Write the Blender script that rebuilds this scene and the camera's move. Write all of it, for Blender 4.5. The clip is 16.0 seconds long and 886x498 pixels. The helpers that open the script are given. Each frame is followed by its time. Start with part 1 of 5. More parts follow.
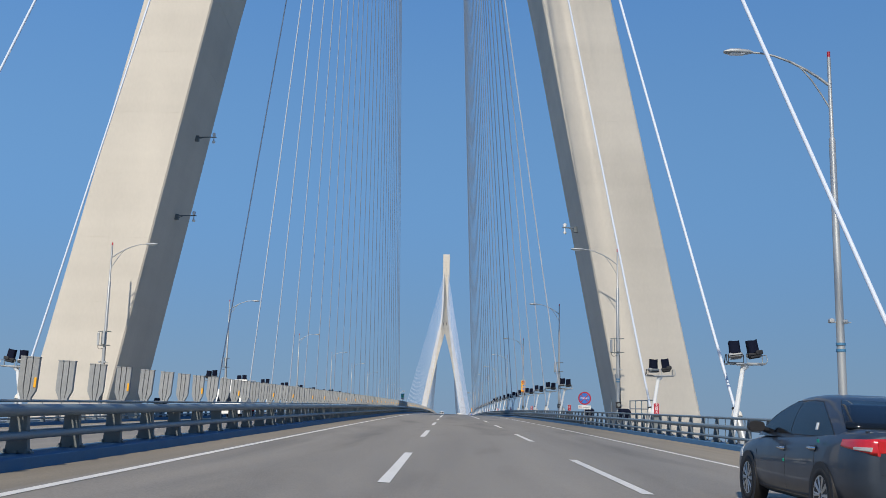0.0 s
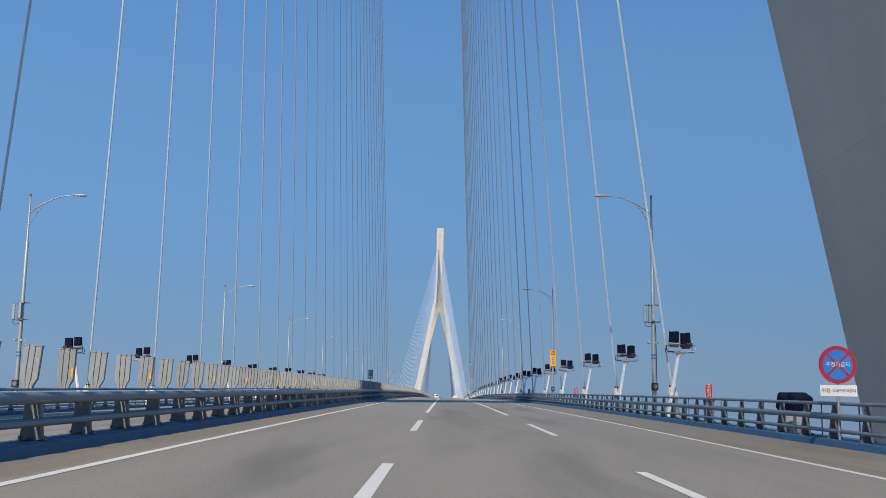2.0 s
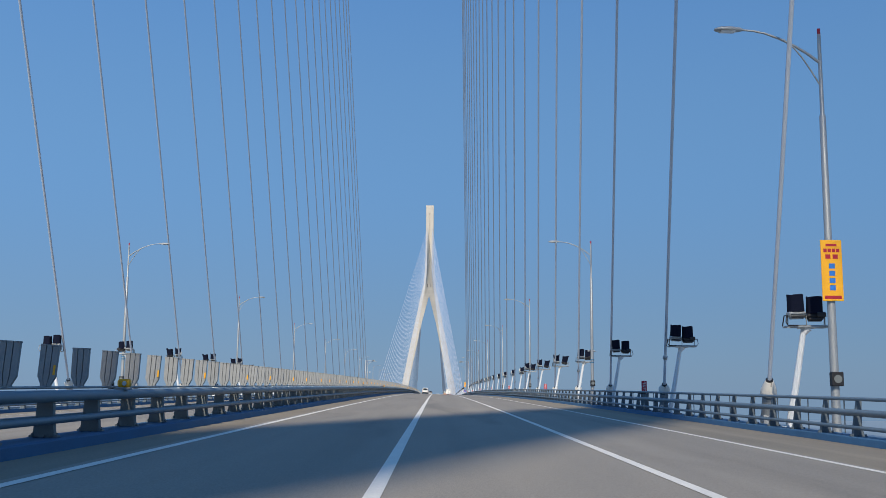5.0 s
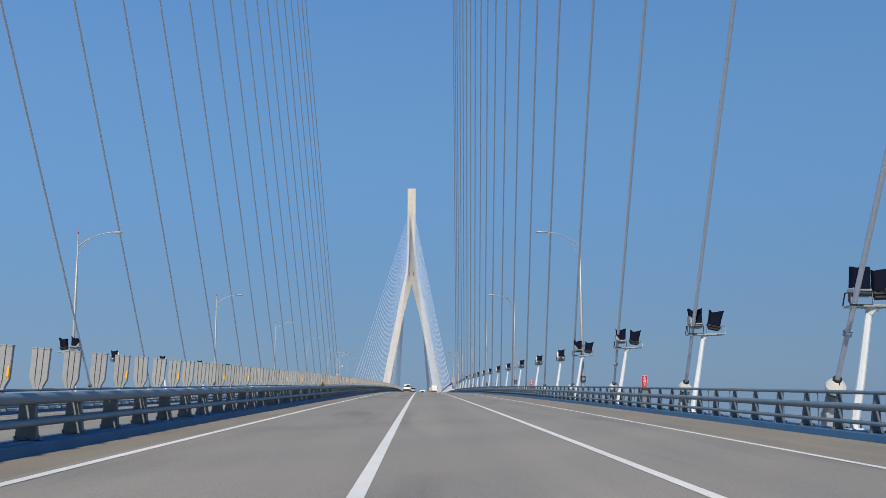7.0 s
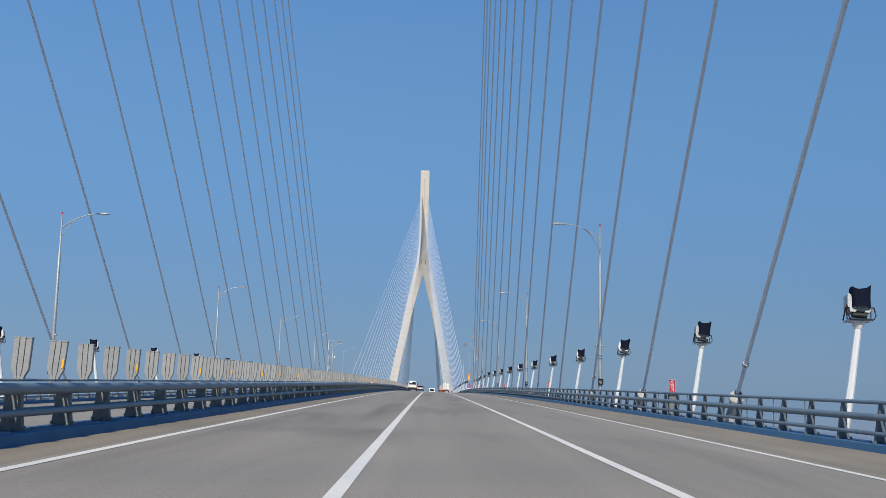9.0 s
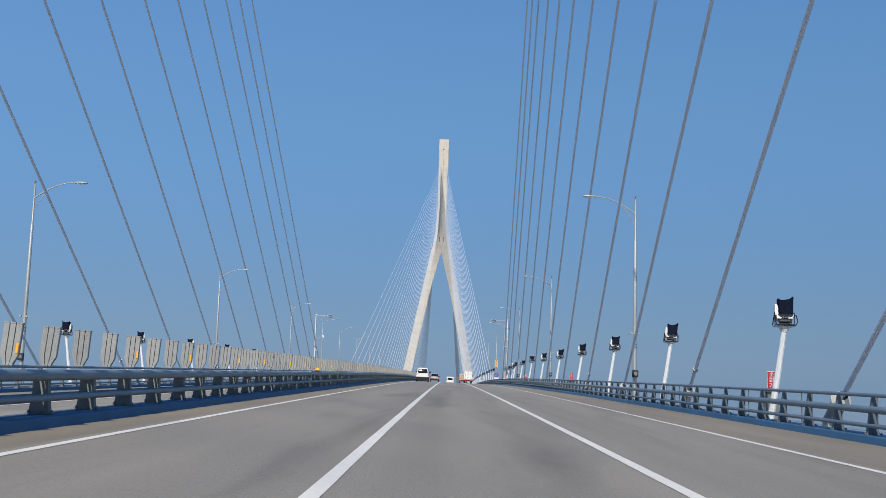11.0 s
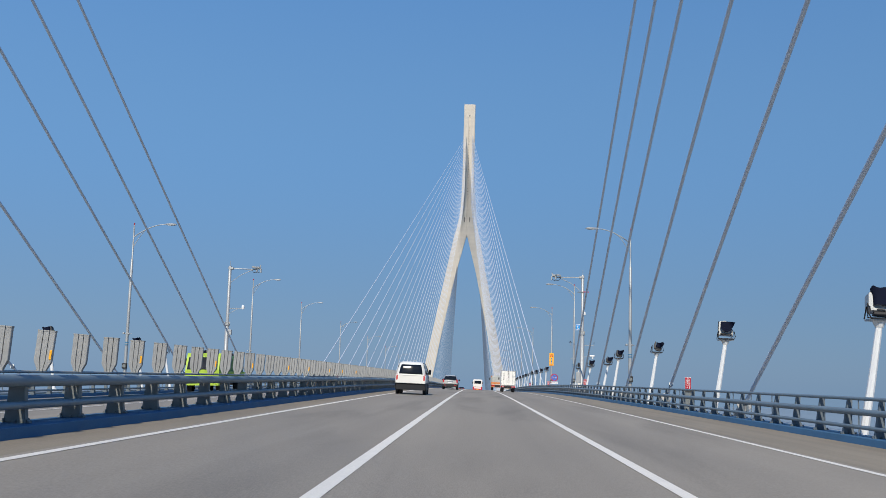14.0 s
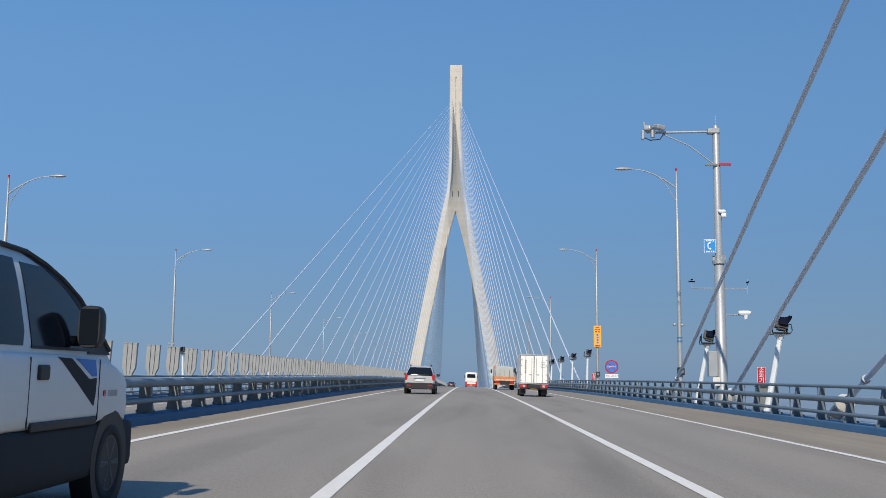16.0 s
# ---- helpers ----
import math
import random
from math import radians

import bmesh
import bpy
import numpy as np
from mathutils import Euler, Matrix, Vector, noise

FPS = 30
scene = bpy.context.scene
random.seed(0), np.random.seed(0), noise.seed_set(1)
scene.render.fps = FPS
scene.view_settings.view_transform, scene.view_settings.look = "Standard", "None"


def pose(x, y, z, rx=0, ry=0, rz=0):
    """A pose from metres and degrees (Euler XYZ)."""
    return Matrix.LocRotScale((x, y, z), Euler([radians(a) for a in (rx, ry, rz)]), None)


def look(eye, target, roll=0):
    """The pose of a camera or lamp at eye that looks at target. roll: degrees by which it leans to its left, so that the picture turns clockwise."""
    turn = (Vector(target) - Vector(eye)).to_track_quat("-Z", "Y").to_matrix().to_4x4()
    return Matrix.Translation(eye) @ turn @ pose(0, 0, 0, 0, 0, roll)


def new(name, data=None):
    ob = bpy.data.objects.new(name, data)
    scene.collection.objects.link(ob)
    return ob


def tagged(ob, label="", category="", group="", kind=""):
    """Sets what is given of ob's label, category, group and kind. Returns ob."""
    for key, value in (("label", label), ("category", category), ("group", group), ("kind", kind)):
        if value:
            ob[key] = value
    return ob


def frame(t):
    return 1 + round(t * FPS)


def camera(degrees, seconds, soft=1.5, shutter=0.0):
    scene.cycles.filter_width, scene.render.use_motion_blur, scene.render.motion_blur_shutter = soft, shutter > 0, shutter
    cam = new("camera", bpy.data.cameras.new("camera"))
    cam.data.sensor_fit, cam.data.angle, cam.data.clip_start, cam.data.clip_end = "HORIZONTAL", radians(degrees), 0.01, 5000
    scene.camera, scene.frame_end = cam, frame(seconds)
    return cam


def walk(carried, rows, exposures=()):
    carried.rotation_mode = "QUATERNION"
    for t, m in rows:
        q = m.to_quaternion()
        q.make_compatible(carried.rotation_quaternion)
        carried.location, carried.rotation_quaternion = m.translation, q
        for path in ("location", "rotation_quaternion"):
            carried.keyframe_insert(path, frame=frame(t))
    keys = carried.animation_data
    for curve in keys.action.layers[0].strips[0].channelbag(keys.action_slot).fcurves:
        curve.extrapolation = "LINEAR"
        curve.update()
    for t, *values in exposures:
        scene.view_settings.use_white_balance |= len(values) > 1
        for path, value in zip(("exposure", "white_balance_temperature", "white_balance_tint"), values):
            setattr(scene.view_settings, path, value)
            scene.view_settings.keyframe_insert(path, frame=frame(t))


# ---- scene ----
cam = camera(46.66, 16.0, soft=0.8)
# seconds, x, y, z, yaw, pitch, lean to the right
ROWS = [
    (0.0, -0.915, 0.0, -4.107, 0.597, 9.805, -1.353),
    (0.5, -0.958, 11.953, -3.842, 0.411, 9.672, -1.144),
    (1.0, -0.919, 24.143, -3.581, 0.293, 9.402, -0.716),
    (1.5, -1.006, 36.124, -3.329, 0.081, 8.984, -0.655),
    (2.0, -0.999, 48.044, -3.086, 0.23, 8.806, -0.779),
    (2.5, -0.859, 60.035, -2.852, 0.414, 9.024, -0.591),
    (3.0, -1.084, 72.564, -2.607, 0.442, 8.911, -0.427),
    (3.5, -1.114, 85.198, -2.372, 0.249, 8.594, -0.457),
    (4.0, -1.155, 97.473, -2.15, 0.313, 8.82, -0.539),
    (4.5, -1.193, 109.899, -1.933, 0.027, 8.601, -0.608),
    (7.0, -1.191, 172.895, -0.951, -1.315, 8.14, 0.175),
    (7.5, -1.116, 185.669, -0.776, -1.365, 8.032, -0.053),
    (8.0, -1.05, 198.739, -0.605, -0.759, 8.295, -1.364),
    (8.5, -1.016, 212.179, -0.438, -0.545, 7.983, -1.484),
    (9.0, -0.921, 225.685, -0.279, -0.588, 7.989, -1.141),
    (11.5, -0.59, 295.342, 0.405, 0.821, 7.209, -1.442),
    (12.0, -0.516, 309.243, 0.513, 0.926, 7.316, -0.847),
    (12.5, -0.493, 323.309, 0.615, 1.31, 7.206, -1.184),
    (13.0, -0.432, 337.377, 0.706, 1.57, 7.188, -1.272),
    (13.5, -0.422, 351.513, 0.789, 1.735, 7.54, -1.56),
    (14.0, -0.382, 365.503, 0.862, 2.026, 7.342, -1.551),
    (14.5, -0.348, 379.64, 0.925, 2.248, 7.152, -1.513),
    (15.0, -0.411, 393.976, 0.982, 1.939, 6.832, -1.28),
    (15.5, -0.455, 408.096, 1.028, 1.755, 6.454, -0.66),
    (16.0, -0.524, 422.376, 1.066, 1.462, 6.988, -0.387),
]


def gaze(x, y, z, yaw, pitch, lean):
    a, b = radians(yaw), radians(pitch)
    way = Vector((-math.sin(a) * math.cos(b), math.cos(a) * math.cos(b), math.sin(b)))
    return look((x, y, z), Vector((x, y, z)) + way, -lean)


walk(cam, [(r[0], gaze(*r[1:])) for r in ROWS])

# ---- light ----
SUN_WAY = Vector((0.228, 1.3, -1.0)).normalized()
sun_ob = new("sun", bpy.data.lights.new("sun", "SUN"))
sun_ob.data.energy, sun_ob.data.angle, sun_ob.data.color = 4.3, radians(1.2), (1.0, 0.92, 0.80)
sun_ob.rotation_euler = (-SUN_WAY).to_track_quat("Z", "Y").to_euler()
world = bpy.data.worlds.new("sky")
scene.world = world
world.use_nodes = True
wn, wl = world.node_tree.nodes, world.node_tree.links
sky = wn.new("ShaderNodeTexSky")
sky.sky_type, sky.sun_disc = "NISHITA", False
sky.sun_elevation = math.asin(-SUN_WAY.z)
sky.sun_rotation = math.atan2(-SUN_WAY.x, -SUN_WAY.y)
sky.altitude, sky.air_density, sky.dust_density, sky.ozone_density = 100, 1.0, 0.4, 2.5
# sea haze: a soft blue veil over the clear-sky model, a little greyer towards the horizon
co = wn.new("ShaderNodeTexCoord")
sep = wn.new("ShaderNodeSeparateXYZ")
wl.new(co.outputs["Generated"], sep.inputs[0])
ramp = wn.new("ShaderNodeValToRGB")
ramp.color_ramp.interpolation = "EASE"
stops = ramp.color_ramp.elements
stops[0].position, stops[0].color = 0.0, (0.15, 0.282, 0.475, 1)
stops[1].position, stops[1].color = 0.6, (0.075, 0.24, 0.62, 1)
mid = stops.new(0.22)
mid.color = (0.14, 0.327, 0.63, 1)
wl.new(sep.outputs["Z"], ramp.inputs[0])
part_sky = wn.new("ShaderNodeVectorMath")
part_sky.operation = "SCALE"
part_sky.inputs["Scale"].default_value = 0.012
wl.new(sky.outputs[0], part_sky.inputs[0])
both = wn.new("ShaderNodeVectorMath")
both.operation = "ADD"
wl.new(ramp.outputs[0], both.inputs[0])
wl.new(part_sky.outputs[0], both.inputs[1])
# the haze is a little brighter on the sun's side of the sky
slant = wn.new("ShaderNodeMath")
slant.operation = "MULTIPLY_ADD"
wl.new(sep.outputs["X"], slant.inputs[0])
slant.inputs[1].default_value, slant.inputs[2].default_value = -0.13, 0.98
veil = wn.new("ShaderNodeVectorMath")
veil.operation = "SCALE"
wl.new(both.outputs[0], veil.inputs[0])
wl.new(slant.outputs[0], veil.inputs["Scale"])
wn["Background"].inputs["Strength"].default_value = 0.85
wl.new(veil.outputs[0], wn["Background"].inputs[0])
scene.view_settings.exposure = 0.0


# ---- materials ----
def material(name, base, rough=0.6, metal=0.0, grain=0.12, grain_size=40.0, stain=0.15, stain_size=1.5, bump=0.15, per_piece=0.0, coat=0.0, streak=(1, 1, 1), band=0.0, band_size=(1, 1, 1), smear=0.0):
    """A painted, cast or rolled surface: base colour with grain, larger stains, relief and a change from piece to piece."""
    m = bpy.data.materials.new(name)
    m.use_nodes = True
    n, l = m.node_tree.nodes, m.node_tree.links
    bsdf = n["Principled BSDF"]
    bsdf.inputs["Roughness"].default_value, bsdf.inputs["Metallic"].default_value = rough, metal
    bsdf.inputs["Coat Weight"].default_value = coat
    co = n.new("ShaderNodeTexCoord")
    place = n.new("ShaderNodeMapping")
    place.inputs["Scale"].default_value = streak
    l.new(co.outputs["Object"], place.inputs[0])
    fine, wide = n.new("ShaderNodeTexNoise"), n.new("ShaderNodeTexNoise")
    fine.inputs["Scale"].default_value, wide.inputs["Scale"].default_value = grain_size, stain_size
    fine.inputs["Detail"].default_value, wide.inputs["Detail"].default_value = 3, 5
    for t in (fine, wide):
        l.new(place.outputs[0], t.inputs["Vector"])
    val = n.new("ShaderNodeMath")
    val.operation = "MULTIPLY_ADD"
    l.new(fine.outputs[0], val.inputs[0])
    val.inputs[1].default_value, val.inputs[2].default_value = 2 * grain, 1 - grain - stain
    val2 = n.new("ShaderNodeMath")
    val2.operation = "MULTIPLY_ADD"
    l.new(wide.outputs[0], val2.inputs[0])
    val2.inputs[1].default_value = 2 * stain
    l.new(val.outputs[0], val2.inputs[2])
    last = val2
    if smear:
        low = n.new("ShaderNodeMapping")
        low.inputs["Scale"].default_value = (0.5, 0.05, 1.0)
        l.new(co.outputs["Object"], low.inputs[0])
        blot = n.new("ShaderNodeTexNoise")
        blot.inputs["Scale"].default_value, blot.inputs["Detail"].default_value, blot.inputs["Distortion"].default_value = 1.0, 4, 0.6
        l.new(low.outputs[0], blot.inputs["Vector"])
        pick = n.new("ShaderNodeMapRange")
        pick.inputs["From Min"].default_value, pick.inputs["From Max"].default_value = 0.52, 0.72
        pick.inputs["To Min"].default_value, pick.inputs["To Max"].default_value = 0.0, -smear
        l.new(blot.outputs[0], pick.inputs["Value"])
        dim = n.new("ShaderNodeMath")
        dim.operation = "ADD"
        l.new(last.outputs[0], dim.inputs[0])
        l.new(pick.outputs[0], dim.inputs[1])
        last = dim
    if band:
        lay = n.new("ShaderNodeMapping")
        lay.inputs["Scale"].default_value = band_size
        l.new(co.outputs["Object"], lay.inputs[0])
        layer = n.new("ShaderNodeTexNoise")
        layer.inputs["Scale"].default_value, layer.inputs["Detail"].default_value = 1.0, 3
        l.new(lay.outputs[0], layer.inputs["Vector"])
        lift = n.new("ShaderNodeMath")
        lift.operation = "MULTIPLY_ADD"
        l.new(layer.outputs[0], lift.inputs[0])
        lift.inputs[1].default_value = 2 * band
        less = n.new("ShaderNodeMath")
        less.operation = "SUBTRACT"
        l.new(last.outputs[0], less.inputs[0])
        less.inputs[1].default_value = band
        l.new(less.outputs[0], lift.inputs[2])
        last = lift
    if per_piece:
        info = n.new("ShaderNodeObjectInfo")
        piece = n.new("ShaderNodeMath")
        piece.operation = "MULTIPLY_ADD"
        l.new(info.outputs["Random"], piece.inputs[0])
        piece.inputs[1].default_value = per_piece
        l.new(last.outputs[0], piece.inputs[2])
        last = piece
    mix = n.new("ShaderNodeVectorMath")
    mix.operation = "SCALE"
    mix.inputs[0].default_value = base
    l.new(last.outputs[0], mix.inputs["Scale"])
    l.new(mix.outputs[0], bsdf.inputs["Base Color"])
    if bump:
        b = n.new("ShaderNodeBump")
        b.inputs["Strength"].default_value, b.inputs["Distance"].default_value = bump, 0.02
        l.new(fine.outputs[0], b.inputs["Height"])
        l.new(b.outputs[0], bsdf.inputs["Normal"])
    rr = n.new("ShaderNodeMath")
    rr.operation = "MULTIPLY_ADD"
    l.new(wide.outputs[0], rr.inputs[0])
    rr.inputs[1].default_value, rr.inputs[2].default_value = 0.2, max(0.02, rough - 0.1)
    l.new(rr.outputs[0], bsdf.inputs["Roughness"])
    return m


ASPHALT = material("worn_asphalt", (0.290, 0.250, 0.193), 0.85, grain=0.25, grain_size=60, stain=0.16, stain_size=0.5, bump=0.3, streak=(1.0, 0.16, 1.0), band=0.22, band_size=(0.75, 0.006, 1.0), smear=0.26)
SHOULDER = material("dusty_shoulder", (0.265, 0.22, 0.155), 0.9, grain=0.2, grain_size=50, stain=0.24, stain_size=0.8, bump=0.3, streak=(1.0, 0.2, 1.0), band=0.22, band_size=(2.2, 0.01, 1.0))
PAINT = material("road_paint", (0.80, 0.74, 0.63), 0.7, grain=0.15, grain_size=30, stain=0.1, stain_size=2)
CONCRETE = material("pylon_concrete", (0.52, 0.475, 0.40), 0.85, grain=0.05, grain_size=6, stain=0.17, stain_size=0.3, bump=0.08, streak=(1.0, 1.0, 0.5), band=0.13, band_size=(0.02, 0.02, 0.45))
KERB = material("blue_kerb", (0.042, 0.125, 0.225), 0.8, grain=0.15, stain=0.25, stain_size=0.9)
STEEL = material("rail_steel", (0.165, 0.215, 0.245), 0.5, metal=0.1, grain=0.12, stain=0.28, stain_size=1.1)
POST = material("rail_post_steel", (0.155, 0.17, 0.165), 0.65, metal=0.0, grain=0.1, stain=0.2, per_piece=0.08)
POST_DARK = material("outer_post_steel", (0.115, 0.14, 0.155), 0.6, metal=0.1, grain=0.1, stain=0.2, per_piece=0.08)
GALV = material("galvanised_steel", (0.36, 0.375, 0.375), 0.5, metal=0.4, grain=0.1, stain=0.12)
PANEL = material("panel_grey", (0.262, 0.268, 0.262), 0.8, grain=0.12, stain=0.25, stain_size=6, per_piece=0.14)
SHEATH = material("cable_sheath", (0.54, 0.59, 0.66), 0.5, grain=0.0, stain=0.05, stain_size=0.2, bump=0.0)
WHITE = material("white_paint", (0.72, 0.73, 0.72), 0.45, grain=0.05, stain=0.1)
CREAM = material("cream_cover", (0.66, 0.62, 0.54), 0.6, grain=0.08, stain=0.2)
POLE_PAINT = material("pale_pole_paint", (0.66, 0.675, 0.67), 0.5, grain=0.06, stain=0.16, stain_size=0.8)
BLACK = material("black_hood", (0.005, 0.0075, 0.020), 0.9, grain=0.15, stain=0.2, stain_size=6)
BLACK.node_tree.nodes["Principled BSDF"].inputs["Specular IOR Level"].default_value = 0.15
BAND = material("faded_blue_band", (0.05, 0.17, 0.30), 0.6, grain=0.2, grain_size=30, stain=0.2)
AZURE = material("azure_sheet", (0.012, 0.24, 0.60), 0.5, grain=0.05, stain=0.06)
DARK = material("dark_recess", (0.04, 0.04, 0.04), 0.8)
YELLOW = material("yellow_sheet", (0.9, 0.42, 0.015), 0.5, grain=0.05, stain=0.08)
RED = material("red_sheet", (0.40, 0.012, 0.028), 0.5, grain=0.05, stain=0.08)
BLUE = material("blue_sheet", (0.02, 0.17, 0.55), 0.5, grain=0.05, stain=0.06)
GREEN = material("green_sheet", (0.012, 0.34, 0.215), 0.5, grain=0.05, stain=0.06)
LENS = material("lamp_lens", (0.65, 0.68, 0.7), 0.2, grain=0.02, stain=0.05)
# turbid grey water, its colour lightened to stand for haze over the sea
SEA = material("hazed_sea_water", (0.245, 0.295, 0.315), 0.5, grain=0.1, grain_size=0.05, stain=0.2, stain_size=0.004, bump=0.25)
TYRE = material("tyre_rubber", (0.015, 0.015, 0.015), 0.85)
GLASS = material("tinted_glass", (0.008, 0.011, 0.016), 0.06, grain=0.0, stain=0.05, bump=0.0)
GLASS.node_tree.nodes["Principled BSDF"].inputs["Specular IOR Level"].default_value = 0.28
ALLOY = material("alloy_rim", (0.5, 0.5, 0.5), 0.3, metal=0.8)
PLASTIC = material("black_plastic", (0.012, 0.012, 0.014), 0.55, bump=0.0)
LAMP_RED = material("tail_lamp", (0.55, 0.016, 0.018), 0.2, grain=0.02, stain=0.05, coat=0.6)
AMBER = material("amber_lens", (0.8, 0.25, 0.02), 0.3, grain=0.02, stain=0.05)


# ---- building helpers ----
class Shape:
    """Vertices and faces of one mesh."""

    def __init__(self):
        self.v, self.f, self.smooth = [], [], []

    def add(self, verts, faces, smooth=False):
        o = len(self.v)
        self.v += [tuple(p) for p in verts]
        self.f += [tuple(i + o for i in f) for f in faces]
        self.smooth += [smooth] * len(faces)
        return self

    def box(self, c, s, bevel=0.0, m=None):
        x, y, z = (a / 2 for a in s)
        if not bevel:
            vs = [Vector((i * x, j * y, k * z)) for i in (-1, 1) for j in (-1, 1) for k in (-1, 1)]
            fs = [(0, 1, 3, 2), (4, 6, 7, 5), (0, 4, 5, 1), (2, 3, 7, 6), (0, 2, 6, 4), (1, 5, 7, 3)]
        else:
            b = min(bevel, x * 0.9, y * 0.9, z * 0.9)
            ring = []
            for cx, cy, a0 in ((1, 1, 0), (-1, 1, 90), (-1, -1, 180), (1, -1, 270)):
                for a in (0, 45, 90):
                    ring.append((cx * (x - b) + b * math.cos(radians(a0 + a)), cy * (y - b) + b * math.sin(radians(a0 + a))))
            vs, fs = [], []
            for zz, k in ((-z, 1), (-z + b, 0), (z - b, 0), (z, 1)):
                for px, py in ring:
                    vs.append(Vector((px - math.copysign(b * 0.6, px) * k, py - math.copysign(b * 0.6, py) * k, zz)))
            for r in range(3):
                for i in range(12):
                    j = (i + 1) % 12
                    fs.append((r * 12 + i, r * 12 + j, r * 12 + 12 + j, r * 12 + 12 + i))
            fs += [tuple(range(11, -1, -1)), tuple(range(36, 48))]
        c = Vector(c)
        vs = [(m @ p if m else p) + c for p in vs]
        return self.add(vs, fs)

    def tube(self, pts, r, n=8, caps=True, smooth=True):
        """A round bar along points; r is one radius or one a point."""
        pts = [Vector(p) for p in pts]
        rs = r if isinstance(r, (list, tuple)) else [r] * len(pts)
        vs, fs = [], []
        side = None
        for i, p in enumerate(pts):
            d = (pts[min(i + 1, len(pts) - 1)] - pts[max(i - 1, 0)]).normalized()
            if side is None:
                side = d.orthogonal().normalized()
            side = (side - d * side.dot(d)).normalized()
            up = d.cross(side)
            for k in range(n):
                a = 2 * math.pi * (k + 0.5) / n
                vs.append(p + rs[i] * (math.cos(a) * side + math.sin(a) * up))
        for i in range(len(pts) - 1):
            for k in range(n):
                j = (k + 1) % n
                fs.append((i * n + k, i * n + j, i * n + n + j, i * n + n + k))
        self.add(vs, fs, smooth)
        if caps:
            o = len(vs)
            self.add(vs[:n], [tuple(range(n - 1, -1, -1))])
            self.add(vs[o - n:], [tuple(range(n))])
        return self

    def loft(self, rings, caps=True, smooth=False, closed=True):
        n = len(rings[0])
        vs = [p for ring in rings for p in ring]
        fs = []
        for i in range(len(rings) - 1):
            for k in range(n if closed else n - 1):
                j = (k + 1) % n
                fs.append((i * n + k, i * n + j, i * n + n + j, i * n + n + k))
        self.add(vs, fs, smooth)
        if caps:
            self.add(rings[0], [tuple(range(n - 1, -1, -1))])
            self.add(rings[-1], [tuple(range(n))])
        return self

    def prism(self, poly, axis, a, b):
        """A flat outline (two coordinates) pushed from a to b along the axis x, y or z."""
        def put(u, w, d):
            return {"x": (d, u, w), "y": (u, d, w), "z": (u, w, d)}[axis]
        return self.loft([[put(u, w, a) for u, w in poly], [put(u, w, b) for u, w in poly]])

    def mesh(self, name, mat):
        me = bpy.data.meshes.new(name)
        me.from_pydata(self.v, [], self.f)
        bm = bmesh.new()
        bm.from_mesh(me)
        bmesh.ops.recalc_face_normals(bm, faces=bm.faces)
        bm.to_mesh(me)
        bm.free()
        me.polygons.foreach_set("use_smooth", self.smooth)
        me.materials.append(mat)
        return me


def part(name, shape, mat, parent=None, label="", at=None):
    ob = new(name, shape.mesh(name, mat))
    if parent:
        ob.parent = parent
    if label:
        ob["label"] = label
    if at is not None:
        ob.matrix_basis = at
    return ob


def base(name, m, label, category, group="", kind=""):
    ob = new(name)
    ob.empty_display_size = 0.2
    ob.matrix_basis = m
    return tagged(ob, label, category, group, kind)


def structure(name, shape, mat, label, category=""):
    return tagged(part(name, shape, mat), label, category or name.split("_")[0], kind="structure")


# ---- plan ----
XM, CREST, RADIUS, FALL, FALL_FAR, BREAK = -7.4, 468.0, 20941.0, 0.02, 0.04, 1.9e-5
MIDDLE = -6.8
ROAD_A, ROAD_B = -150.0, 1400.0
SEA_Z = -78.0


def deck(y, x=0.0):
    """Height of the deck at a place of the plan; the opposite carriageway falls more steeply to its kerb."""
    fall = FALL_FAR if XM - 15.6 < x < XM else FALL
    return -(y - CREST) ** 2 / (2 * RADIUS) - BREAK * max(0.0, y - 425.0) ** 2 - fall * abs(x - XM) + FALL * abs(XM)


def along(a, b, step):
    n = max(1, round((b - a) / step))
    return [a + (b - a) * i / n for i in range(n + 1)]


def ribbon(x0, x1, lift, a=ROAD_A, b=ROAD_B, thick=0.0, step=12):
    """A strip of the carriageway between two lines of the plan."""
    s = Shape()
    rings = []
    for y in along(a, b, step):
        z0, z1 = deck(y, x0) + lift, deck(y, x1) + lift
        rings.append([(x0, y, z0), (x1, y, z1)] + ([(x1, y, z1 - thick), (x0, y, z0 - thick)] if thick else []))
    return s.loft(rings, caps=bool(thick), closed=bool(thick))


def mirror(x):
    return 2 * MIDDLE - x


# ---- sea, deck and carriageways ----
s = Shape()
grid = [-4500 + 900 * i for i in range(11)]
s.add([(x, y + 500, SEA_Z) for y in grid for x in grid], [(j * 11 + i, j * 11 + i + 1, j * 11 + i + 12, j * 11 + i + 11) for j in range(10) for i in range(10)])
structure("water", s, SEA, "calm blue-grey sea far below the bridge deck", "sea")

s = Shape()
rings = []
for y in along(ROAD_A, ROAD_B, 12):
    z = deck(y, 11.2)
    rings.append([(11.3, y, z + 0.02), (11.6, y, z - 0.6), (8.0, y, z - 3.0), (mirror(8.0), y, z - 3.0), (mirror(11.6), y, z - 0.6), (mirror(11.3), y, z + 0.02), (mirror(9.0), y, deck(y, 9.0) + 0.0), (mirror(8.9), y, deck(y, mirror(8.6)) - 0.08), (XM, y, deck(y, XM) - 0.08), (8.9, y, deck(y, 8.9) - 0.06), (9.0, y, deck(y, 9.0) + 0.0)])
structure("bridge_deck", s.loft(rings), GALV, "long grey steel box girder carrying the carriageways", "bridge deck")
